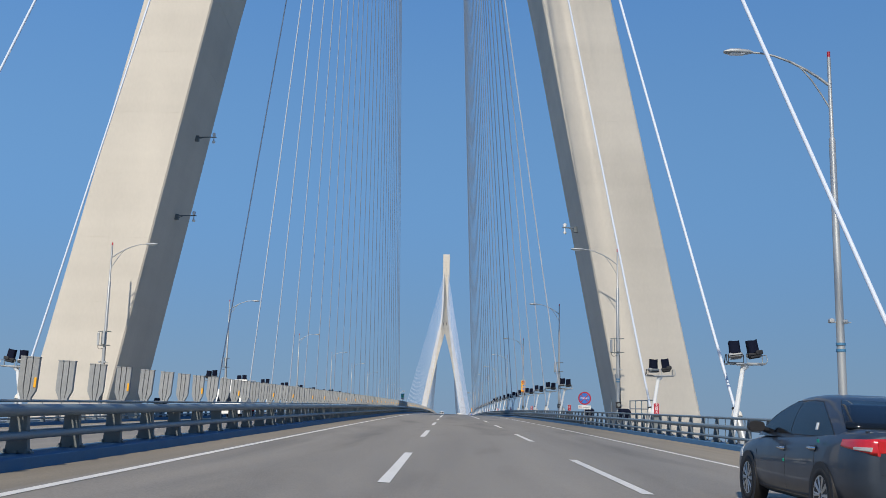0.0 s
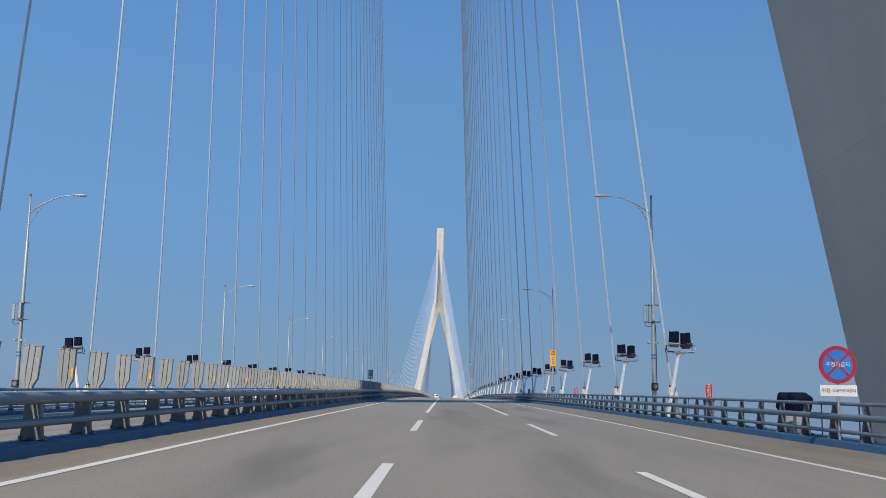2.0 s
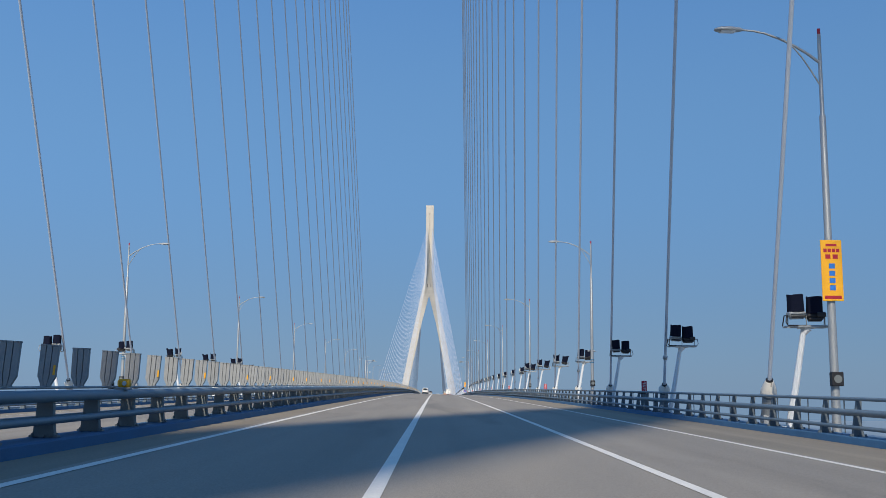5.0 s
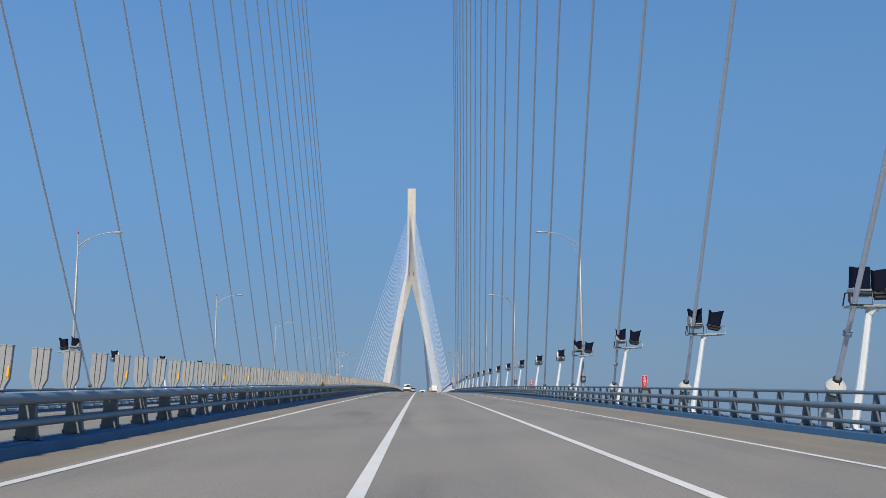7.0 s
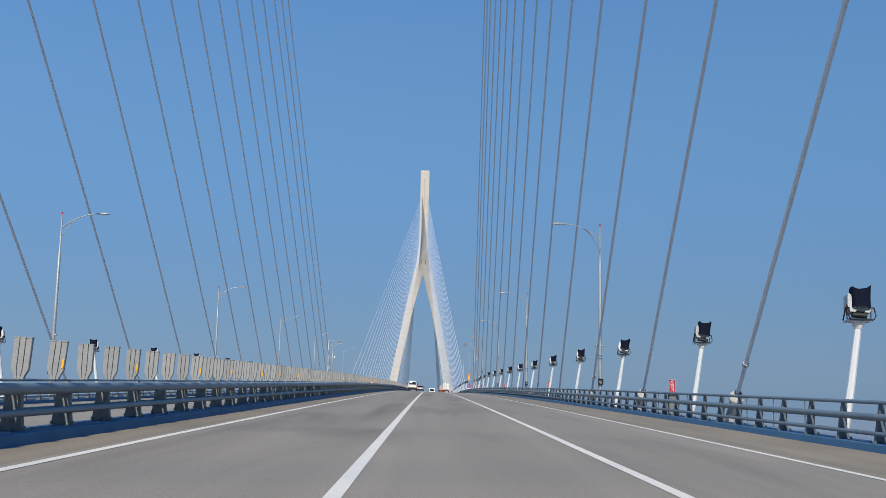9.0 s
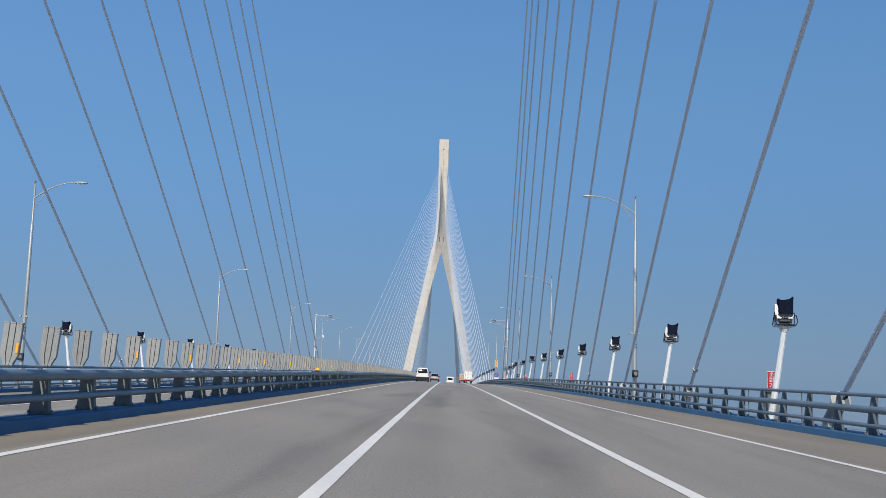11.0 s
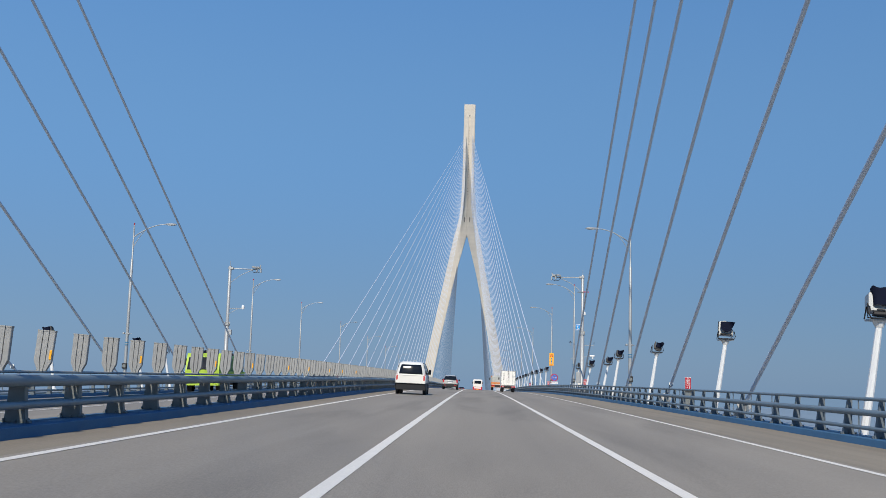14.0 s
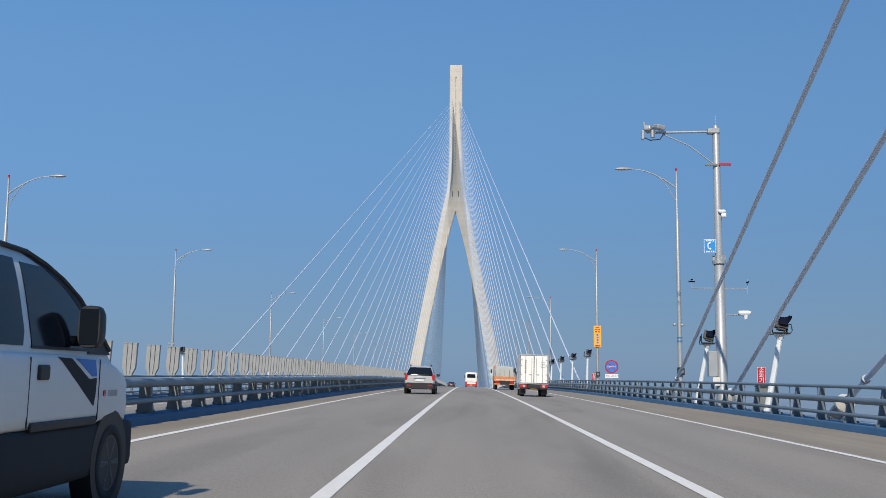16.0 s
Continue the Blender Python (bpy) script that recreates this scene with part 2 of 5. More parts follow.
structure("road_1", ribbon(-5.62, 5.62, 0.0, thick=0.05), ASPHALT, "worn grey asphalt carriageway with three lanes", "road")
structure("road_2", ribbon(mirror(5.62), mirror(-5.62), 0.0, thick=0.05), ASPHALT, "worn grey asphalt carriageway of the opposite direction", "road")
for i, (a, b) in enumerate(((5.62, 8.4), (-6.52, -5.62))):
    structure("shoulder_%d" % (2 * i + 1), ribbon(a, b, 0.0, thick=0.05), SHOULDER, "dusty brownish paved road shoulder beside the kerb", "shoulder")
    structure("shoulder_%d" % (2 * i + 2), ribbon(mirror(b), min(mirror(a), -7.26), 0.0, thick=0.05), SHOULDER, "dusty paved shoulder of the opposite carriageway", "shoulder")


def line(x, a, b, width=0.15):
    return ribbon(x - width / 2, x + width / 2, 0.006, a, b, step=12)


for side in (0, 1):
    for x in (-5.4, 5.4):
        xx = mirror(x) if side else x
        structure("trim_%s_%d" % ("edge_line", side * 2 + (x > 0) + 1), line(xx, ROAD_A, ROAD_B), PAINT, "solid white edge line painted on asphalt", "road marking")
    for x in (-1.8, 1.8):
        xx = mirror(x) if side else x
        structure("trim_lane_line_%d" % (side * 2 + (x > 0) + 1), line(xx, 94.4, 900, 0.17), PAINT, "solid white lane line painted on asphalt", "road marking")
        for k in range(-6, 4):
            y = 14.3 + 20 * k
            tagged(part("lane_dash", line(xx, y, y + 8.7, 0.17), PAINT), "short white lane dash painted on asphalt", "road marking", "lane dashes", "structure")

# ---- kerbs and rails ----
def kerb(x_face, x_back):
    s = Shape()
    rings = []
    for y in along(ROAD_A, ROAD_B, 12):
        z = deck(y, x_face)
        rings.append([(x_face, y, z - 0.04), (x_face + (x_back - x_face) * 0.08, y, z + 0.15), (x_face + (x_back - x_face) * 0.2, y, z + 0.17), (x_back, y, z + 0.17), (x_back, y, z - 0.04)])
    return s.loft(rings)


structure("kerb_1", kerb(8.4, 9.05), KERB, "blue-painted raised kerb under the outer guard rail", "kerb")
structure("kerb_3", kerb(mirror(8.4), mirror(9.05)), KERB, "blue-painted raised kerb on the far bridge side", "kerb")
s = Shape()
rings = []
for y in along(ROAD_A, ROAD_B, 12):
    z, q = deck(y, -6.5), deck(y, -7.25)
    rings.append([(-6.5, y, z - 0.05), (-6.53, y, z + 0.15), (-6.58, y, z + 0.17), (-7.17, y, z + 0.17), (-7.22, y, z + 0.15), (-7.25, y, q - 0.05)])
structure("kerb_2", s.loft(rings), KERB, "blue-painted raised kerb under the median barrier", "kerb")


def post_outline(h, lean):
    """Outline of a cast rail post: wide foot, waist, curved head."""
    return [(0.19, 0.0), (0.19, 0.025), (0.14, 0.05), (0.112, h * 0.25), (0.088 - lean * 0.3, h * 0.55), (0.058 - lean, h - 0.03), (0.0 - lean, h), (-0.045 - lean, h - 0.02), (-0.05 - lean * 0.5, h * 0.6), (-0.07 - lean * 0.2, h * 0.25), (-0.12, 0.05), (-0.19, 0.025), (-0.19, 0.0)]


def rail(name, x, tubes, h, inward, label, near=(-30.0, 470.0), step=2.02, shift=0.0, pieces=True):
    """A guard rail: tubes (height, radius) carried by posts every two metres."""
    ob = base(name, pose(0, 0, 0), label, "guard rail")
    for z, r, off in tubes:
        part("rail_tube", Shape().tube([(x + (inward or 1) * off, y, deck(y, x) + z) for y in along(ROAD_A, ROAD_B, 10)], r, 10), STEEL, ob)
    if inward == 0:
        outline = [(0.21, 0.0), (0.21, 0.025), (0.155, 0.05), (0.125, h * 0.5), (0.11, h - 0.03), (0.09, h), (-0.09, h), (-0.11, h - 0.03), (-0.125, h * 0.5), (-0.155, 0.05), (-0.21, 0.025), (-0.21, 0.0)]
    else:
        outline = [(u * inward, w) for u, w in post_outline(h, 0.05)]
    one = Shape().prism(outline, "y", -0.055, 0.055)
    for ww in (-0.16, 0.16):
        one.box((0, 0, 0.02), (0.06, 0.2, 0.03)).tube([(ww * 0.95, 0.07, 0.0), (ww * 0.95, 0.07, 0.06)], 0.018, 6).tube([(ww * 0.95, -0.07, 0.0), (ww * 0.95, -0.07, 0.06)], 0.018, 6)
    steel = POST if inward == 0 else POST_DARK
    me = one.mesh("post", steel)
    rest = Shape()
    y = shift - step * 75
    while y < ROAD_B:
        z = deck(y, x) + 0.17
        if pieces and near[0] <= y <= near[1]:
            p = new("post", me)
            p.parent = ob
            p.location = (x, y, z)
        elif y < 760:
            rest.prism([(x + u, z + w) for u, w in outline], "y", y - 0.055, y + 0.055)
        y += step
    if rest.v:
        tagged(part("post_line", rest, steel, ob), kind="stuff")
    return ob


OUTER = ((0.38, 0.05, 0.115), (0.73, 0.076, 0.125), (1.04, 0.045, 0.02))
MEDIAN = ((0.42, 0.055, 0.155), (0.76, 0.085, 0.125), (0.42, 0.055, -0.155), (0.76, 0.085, -0.125))
rail("guard_rail", 8.7, OUTER, 0.86, -1, "blue-grey steel guard rail of three tubes on cast posts", shift=1.3)
rail("guard_rail", mirror(8.7), OUTER, 0.86, 1, "blue-grey steel guard rail on the far bridge side", pieces=False)
rail("median_barrier", -6.88, MEDIAN, 0.62, 0, "blue-grey steel median barrier of paired tubes on broad posts", shift=0.28)

# thin handrail of the maintenance walkway outside the outer rail
for x in (11.0, mirror(11.0)):
    hr = base("walkway_handrail", pose(0, 0, 0), "thin grey steel handrail along the maintenance walkway", "handrail")
    for z in (0.55, 1.0):
        part("handrail_bar", Shape().tube([(x, y, deck(y, x) + z) for y in along(ROAD_A, ROAD_B, 14)], 0.022, 6), POST_DARK, hr)
    me = Shape().tube([(0, 0, 0), (0, 0, 1.02)], 0.022, 6).mesh("handrail_post", POST_DARK)
    for y in along(-30, 520, 3.0):
        if not 67 < y < 78:
            p = new("handrail_post", me)
            p.parent = hr
            p.location = (x, y, deck(y, x))

# ---- pylons ----
TOWERS = (("pylon", -6.6, 73.0, -3.72), ("pylon", -6.8, 891.0, -4.27))
TOP, CROTCH = 148.8, 79.8


def leg_in(z):
    if z < 30:
        return 16.95 - 0.186 * z
    return 11.37 - 0.208 * (z - 30) if z < 60 else 5.13 * (CROTCH - z) / (CROTCH - 60)


def leg_out(z):
    return 22.2 - 0.2 * z


def pylon(name, cx, cy, z0):
    ob = base(name, pose(cx, cy, z0), "tall pale concrete cable-stayed bridge pylon, an inverted Y", "bridge pylon")
    dy, front = 4.0, 5.0
    for sx in (-1, 1):
        s = Shape()
        rings = []
        for z in (SEA_Z - z0 - 2, -18, -6, 0, 15, 30, 45, 60, CROTCH):
            if z >= -18:
                a, b = leg_in(z), leg_out(z)
            else:
                a, b = leg_in(-18) - 12, leg_out(-18) - 11
            c = 0.1
            rings.append([(sx * (a + c), -front, z), (sx * (b - c), -front, z), (sx * b, -front + c, z), (sx * b, dy - c, z), (sx * (b - c), dy, z), (sx * (a + c + 0.35), dy, z), (sx * (a + 0.35), dy - c, z), (sx * a, -front + c, z)])
        part("leg", s.loft(rings), CONCRETE, ob)
        # faint raised joints between the concrete lifts
        for k in range(1, 17):
            j = Shape()
            both = []
            for z in (4.4 * k - 1.5, 4.4 * k - 1.46):
                a, b, c, e, g = leg_in(z) - 0.006, leg_out(z) + 0.006, 0.1, dy + 0.006, front + 0.006
                both.append([(sx * (a + c), -g, z), (sx * (b - c), -g, z), (sx * b, -g + c, z), (sx * b, e - c, z), (sx * (b - c), e, z), (sx * (a + c + 0.35), e, z), (sx * (a + 0.35), e - c, z), (sx * a, -g + c, z)])
            part("lift_joint", j.loft(both), CONCRETE, ob)
    s = Shape()
    rings = []
    for z, hw, d in ((CROTCH, 6.24, 4.0), (CROTCH + 4, 5.25, 3.9), (CROTCH + 9.5, 4.0, 3.8), (CROTCH + 18, 3.35, 3.7), (CROTCH + 30, 3.0, 3.6), (TOP, 2.9, 3.5)):
        c = 0.3
        g = 0.45 if z > CROTCH + 5 else 0.02
        n = 0.42
        q = g if z < TOP - 1 else g
        ring = []
        for sy in (-1, 1):
            pts = [(-hw, -d + c), (-hw + c, -d), (-n, -d), (-n + 0.02, -d + q), (n - 0.02, -d + q), (n, -d), (hw - c, -d), (hw, -d + c)]
            ring += [(x * -sy * -1 if sy == -1 else -x, y if sy == -1 else -y, z) for x, y in pts]
        rings.append(ring)
    part("shaft", s.loft(rings), CONCRETE, ob)
    part("shaft_cap", Shape().box((0, 0, TOP - 3.0), (5.84, 7.04, 6.0), 0.2), CONCRETE, ob)
    # solid blocks, coloured dark for the shade inside anchor openings and slits
    for sy in (-1, 1):
        for k in range(26):
            z = CROTCH + 20 + 1.46 * k
            part("anchor_recess_shade", Shape().box((-0.05, sy * 3.17, z), (0.22, 0.12, 0.32), 0.03), DARK, ob)
    for sx in (-1, 1):
        part("slit_shade", Shape().box((sx * 1.3, -3.83, CROTCH + 8), (0.35, 0.1, 2.6), 0.04), DARK, ob)
    return ob


for name, cx, cy, z0 in TOWERS:
    pylon(name, cx, cy, z0)

# ---- stay cables ----
ANCHORS = (95.2, 110.4, 124.9, 140.0, 155.2, 170.2, 184.9, 199.0, 213.8, 228.9, 244.4, 260.2, 275.4, 291.1, 307.6, 324.2, 340.0, 355.5, 371.4, 386.9, 402.6, 418.0, 433.0, 448.8, 460.6, 472.0)
SIDE = [53.0, 37.2, 22.2] + [22.2 - 15.2 * k for k in range(1, 23)]
CABLE_X = 9.35


def far_edge(y):
    """Line of the cables on the other deck edge, which draws in towards the pylon."""
    return -22.55 - 0.0092 * min(125.0, max(0.0, y - 110.0)) - 0.0022 * min(150.0, max(0.0, y - 235.0))


HEADS = (86.0, 96.0, 104.0, 110.0, 115.0, 119.5, 123.5, 127.5, 131.0, 134.5, 137.2, 139.3, 140.8)


def stay(cx, cy, z0, i, y, sx, high, detail):
    """One stay cable from its anchor on the deck edge to the pylon shaft."""
    x = CABLE_X if sx > 0 else far_edge(y) - (0.5 if y < 70 else 0.0)
    head = Vector((cx + sx * 1.6, cy + math.copysign(3.4, y - cy), z0 + high))
    pin = Vector((x, y, deck(y, x) + 1.05))
    way = (head - pin).normalized()
    stand = 1.38 - 0.05 * min(14, max(0, i - 6)) if y > 70 else 1.38
    pin += way * ((stand - 1.05) / way.z)
    span = (head - pin).length
    pts = []
    for k in range(13):
        u = k / 12
        p = pin.lerp(head, u)
        p.z -= 0.0011 * span * 4 * u * (1 - u)
        pts.append(p - pin)
    ob = base("stay_cable", Matrix.Translation(pin), "grey sheathed steel stay cable anchored at the deck edge", "stay cable", "stay cables")
    part("sheath", Shape().tube(pts, (0.056 if y < 70 else 0.06 + 0.0006 * i) if detail else 0.075, 14 if y < 500 else 8, caps=False), SHEATH, ob)
    if detail:
        low = way * -1.15
        tall = 0.16 if 70 < y < 165 else 0.0
        girth = 0.68 if y < 70 else 0.9
        part("anchor_pipe", Shape().tube([low + way * -0.2, way * -0.3], 0.215 * girth, 14), GALV, ob)
        part("anchor_cover", Shape().tube([way * -0.33, way * -0.31, way * -0.2, way * (-0.12 + tall / 2), way * (-0.02 + tall), way * (0.0 + tall)], [g * girth for g in (0.27, 0.285, 0.28, 0.225, 0.15, 0.13)], 24, smooth=False), CREAM, ob, "cream cone cover")
        part("cover_seam", Shape().box((way * (-0.13 + tall / 2)) + Vector((0.0, -0.215 * girth, 0.0)), (0.02, 0.03, 0.26 + tall), 0.006, way.to_track_quat("Z", "Y").to_matrix()), PLASTIC, ob, "dark seam clip")
        part("band", Shape().tube([way * -0.42, way * -0.33], 0.24 * girth, 14), POST_DARK, ob, "dark clamp band")
        part("collar", Shape().tube([way * (-0.02 + tall), way * (0.05 + tall)], 0.118, 12), PLASTIC, ob, "dark collar")
        b = Shape().box((low.x, low.y, (low.z - stand) / 2), (0.36, 0.42, max(0.2, stand + low.z)), 0.03)
        part("pedestal", b, GALV, ob)
        if y > 150 and i % 2:
            part("clamp", Shape().tube([way * 1.5, way * 1.62], 0.11, 10), GALV, ob)
    return ob


def high_of(i):
    return HEADS[i] if i < 13 else 141.2 + 0.4 * (i - 13)


cx, cy, z0 = TOWERS[0][1:]
for sx in (-1, 1):
    for i, a in enumerate(ANCHORS):
        stay(cx, cy, z0, i, a, sx, high_of(i), True)
    for i, a in enumerate(SIDE):
        stay(cx, cy, z0, i, a, sx, (92.0, 90.0, 92.0)[i] if i < 3 else min(146.0, 89.0 + 3.5 * i), a > 0)
cx, cy, z0 = TOWERS[1][1:]
for sx in (-1, 1):
    for i in range(24):
        y = 870.0 - 15.435 * i
        stay(cx, cy, z0, i, y, sx, 97.0 + 1.52 * i, y < 600)
        stay(cx, cy, z0, i, cy + 21.0 + 15.3 * i, sx, 97.0 + 1.52 * i, False)

# ---- anti-glare panels on the median barrier ----
def panel_shape():
    """A ribbed sheet panel with two narrow grooves, narrowing to its foot."""
    front = [(-0.14, -0.02), (-0.135, -0.03), (-0.054, -0.03), (-0.052, 0.0), (-0.042, 0.0), (-0.04, -0.03), (0.04, -0.03), (0.042, 0.0), (0.052, 0.0), (0.054, -0.03), (0.135, -0.03), (0.14, -0.02), (0.135, 0.03), (-0.135, 0.03)]
    rings = []
    for z, k, d in ((0.0, 0.56, 0.9), (0.03, 0.57, 0.9), (0.135, 0.97, 1.0), (0.16, 1.0, 1.0), (0.59, 1.02, 1.0), (0.593, 1.05, 1.2), (0.612, 1.05, 1.2)):
        rings.append([(x * k, y * d, z) for x, y in front])
    return Shape().loft(rings)


glare = base("glare_screen", pose(0, 0, 0), "row of pale grey anti-glare panels on the median barrier", "glare screen")
me = panel_shape().mesh("panel", PANEL)
badge = Shape().box((0.118, -0.036, 0.25), (0.036, 0.01, 0.14), 0.004).mesh("reflector", YELLOW)
part("mounting_rail", Shape().tube([(-6.9, y, deck(y, -6.9) + 0.885) for y in along(ROAD_A, ROAD_B, 12)], 0.022, 6), GALV, glare)
rnd = random.Random(4)
far = Shape()
one = panel_shape()
for k in range(-14, 560):
    y = 14.6 + 1.414 * k
    z = deck(y, -6.9) + 0.90
    turn = rnd.uniform(-4, 4) - 8
    if 1.0 < y < 423:
        p = new("panel", me)
        p.parent = glare
        p.matrix_basis = pose(-6.9, y, z, rnd.uniform(-1.5, 1.5), rnd.uniform(1.5, 4.5), turn)
        if k % 7 in (0, 3):
            r = new("reflector", badge)
            r.parent = p
            r["label"] = "small yellow reflector"
    elif y < 790:
        m = pose(-6.9, y, z, 0, 3, turn)
        if y < 480:
            far.add([m @ Vector(v) for v in one.v], one.f)
        else:
            far.box((-6.9, y, z + 0.33), (0.3, 0.09, 0.56))
tagged(part("panel_line", far, PANEL, glare), kind="stuff")


# ---- street lamps ----
def street_lamp(x, y, inward, kit):
    z0 = deck(y, x)
    ob = base("street_lamp", pose(x, y, z0), "tall galvanised street lamp with a curved arm, at the deck edge", "street lamp", "street lamps")
    part("base_plate", Shape().box((0, 0, 0.03), (0.42, 0.42, 0.06), 0.01), GALV, ob)
    part("pole", Shape().tube([(0, 0, 0.0), (0, 0, 0.5), (0, 0, 4.5), (0, 0, 8.9), (0, 0, 8.95), (0, 0, 11.3)], [0.125, 0.12, 0.105, 0.088, 0.06, 0.05], 12), GALV, ob)
    part("pole_tip", Shape().tube([(0, 0, 11.28), (0, 0, 11.46)], 0.045, 8), RED if kit != 0 else GALV, ob, "red pole tip")
    up = [(inward * 2.2 * u, 0, 10.45 + 0.95 * math.sin(u * math.pi / 2) ** 0.9) for u in (0, 0.15, 0.3, 0.5, 0.7, 0.85, 1.0)]
    part("arm", Shape().tube(up, [0.04, 0.04, 0.036, 0.034, 0.03, 0.028, 0.028], 8), GALV, ob)
    low = [(inward * 1.25 * u, 0, 9.75 + 1.44 * math.sin(u * math.pi / 2)) for u in (0, 0.2, 0.4, 0.6, 0.8, 1.0)]
    part("brace", Shape().tube(low, 0.024, 6), GALV, ob)
    h = Shape()
    rings = []
    for u, w, d in ((0, 0.04, 0.04), (0.12, 0.1, 0.075), (0.4, 0.155, 0.10), (0.65, 0.15, 0.09), (0.82, 0.07, 0.04)):
        rings.append([(inward * (2.15 + u), w * math.cos(a), 11.40 + d * max(math.sin(a), -0.45)) for a in [2 * math.pi * k / 12 for k in range(12)]])
    part("head", h.loft(rings, smooth=True), GALV, ob)
    part("lens", Shape().box((inward * 2.6, 0, 11.345), (0.42, 0.2, 0.035), 0.015), LENS, ob)
    part("service_box", Shape().box((0, -0.14, 1.55), (0.32, 0.2, 0.38), 0.02), PLASTIC, ob, "dark service box")
    part("box_window", Shape().tube([(0, -0.245, 1.55), (0, -0.255, 1.55)], 0.11, 16), POST, ob, "round grey cover")
    if kit in (2, 3):
        part("blue_band", Shape().tube([(0, 0, 2.95), (0, 0, 3.02)], 0.13, 12), BAND, ob)
        part("blue_band", Shape().tube([(0, 0, 3.12), (0, 0, 3.19)], 0.13, 12), BAND, ob)
        part("pole_camera", Shape().tube([(-0.3, 0, 3.75), (0.3, 0, 3.75)], 0.02, 6).box((-0.24, -0.02, 3.78), (0.14, 0.18, 0.12), 0.03).box((0.12, -0.05, 3.76), (0.16, 0.14, 0.12), 0.04), GALV, ob)
    if kit == 3:
        down = Matrix.Translation((0, 0, -0.22))
        part("antenna", Shape().box((-0.42, -0.02, 5.45), (0.15, 0.09, 0.80), 0.03), GALV, ob, "pale panel antenna", at=down)
        part("antenna", Shape().box((-0.02, -0.22, 5.5), (0.15, 0.09, 0.84), 0.03), GALV, ob, "pale panel antenna", at=down)
        part("antenna_mast", Shape().tube([(-0.22, 0.02, 4.98), (-0.22, 0.02, 5.98)], 0.03, 8), POST, ob, at=down)
        for z in (5.05, 5.92):
            part("antenna_bracket", Shape().tube([(-0.46, 0, z), (0.36, 0, z)], 0.028, 6).box((0.02, -0.1, z), (0.28, 0.2, 0.05), 0.01).tube([(0.2, 0, z), (0.2, -0.12, z + 0.02), (0.38, -0.1, z + 0.02)], 0.018, 6), POST, ob, at=down)
        part("feed_cable", Shape().tube([(-0.42, 0, 5.05), (-0.42, 0.0, 4.9), (-0.3, -0.04, 4.8), (-0.12, -0.06, 4.84), (0.1, -0.08, 4.9), (0.115, -0.06, 4.5), (0.12, -0.05, 3.9), (0.13, -0.04, 2.0), (0.13, -0.04, 1.7)], 0.016, 6), PLASTIC, ob, "black feed cable", at=down)
    return ob


LAMPS = (27.9, 65.2, 100.7, 150.4, 193.8, 241.3, 289.6, 338.5, 385.7, 433.2, 472.2, 504.0)
for i, y in enumerate(LAMPS + tuple(504.0 + 46.3 * (k + 1) for k in range(8))):
    street_lamp(9.62, y, -1, 3 if i in (1, 2) else 2 if y not in (150.4, 504.0) else 1)
for i, y in enumerate((27.9, 65.2, 101.0, 151.0, 197.0, 241.6, 289.6, 338.5, 386.6, 435.6, 474.3, 505.0) + tuple(546 + 45.5 * k for k in range(7))):
    street_lamp(far_edge(y) - 0.4, y, 1, 3 if i in (1, 2) else 2)


# ---- floodlights for the cables ----
sway = random.Random(11)


def hood_shape(w, d, h, flare, horn, rise, fold):
    """A dark fabric-like hood open at the top: squarish, flaring, with raised corners and an uneven rim."""
    s = Shape()
    rings = []
    for u in (0.0, 0.12, 0.45, 0.8, 1.0):
        k = 1.0 + flare * u * u - 0.03 * math.sin(u * math.pi)
        ring = []
        for j in range(20):
            a = 2 * math.pi * (j + 0.5) / 20
            cx, cy = (math.copysign(abs(v) ** 0.55, v) for v in (math.cos(a), math.sin(a)))
            z = h * u + (horn * abs(cx) ** 3 + rise * cx + fold * math.sin(3 * a + 9 * w + 40 * h) * 0.5) * u ** 3
            ring.append((cx * w / 2 * k * (1 + fold * 0.5 * u * math.sin(4 * a + 30 * h)), cy * d / 2 * k, z))
        rings.append(ring)
    s.loft(rings, caps=False, smooth=True)
    s.add([(x * 0.97, y * 0.97, h * 0.3) for x, y, z in rings[1]], [tuple(range(20))])
    return s


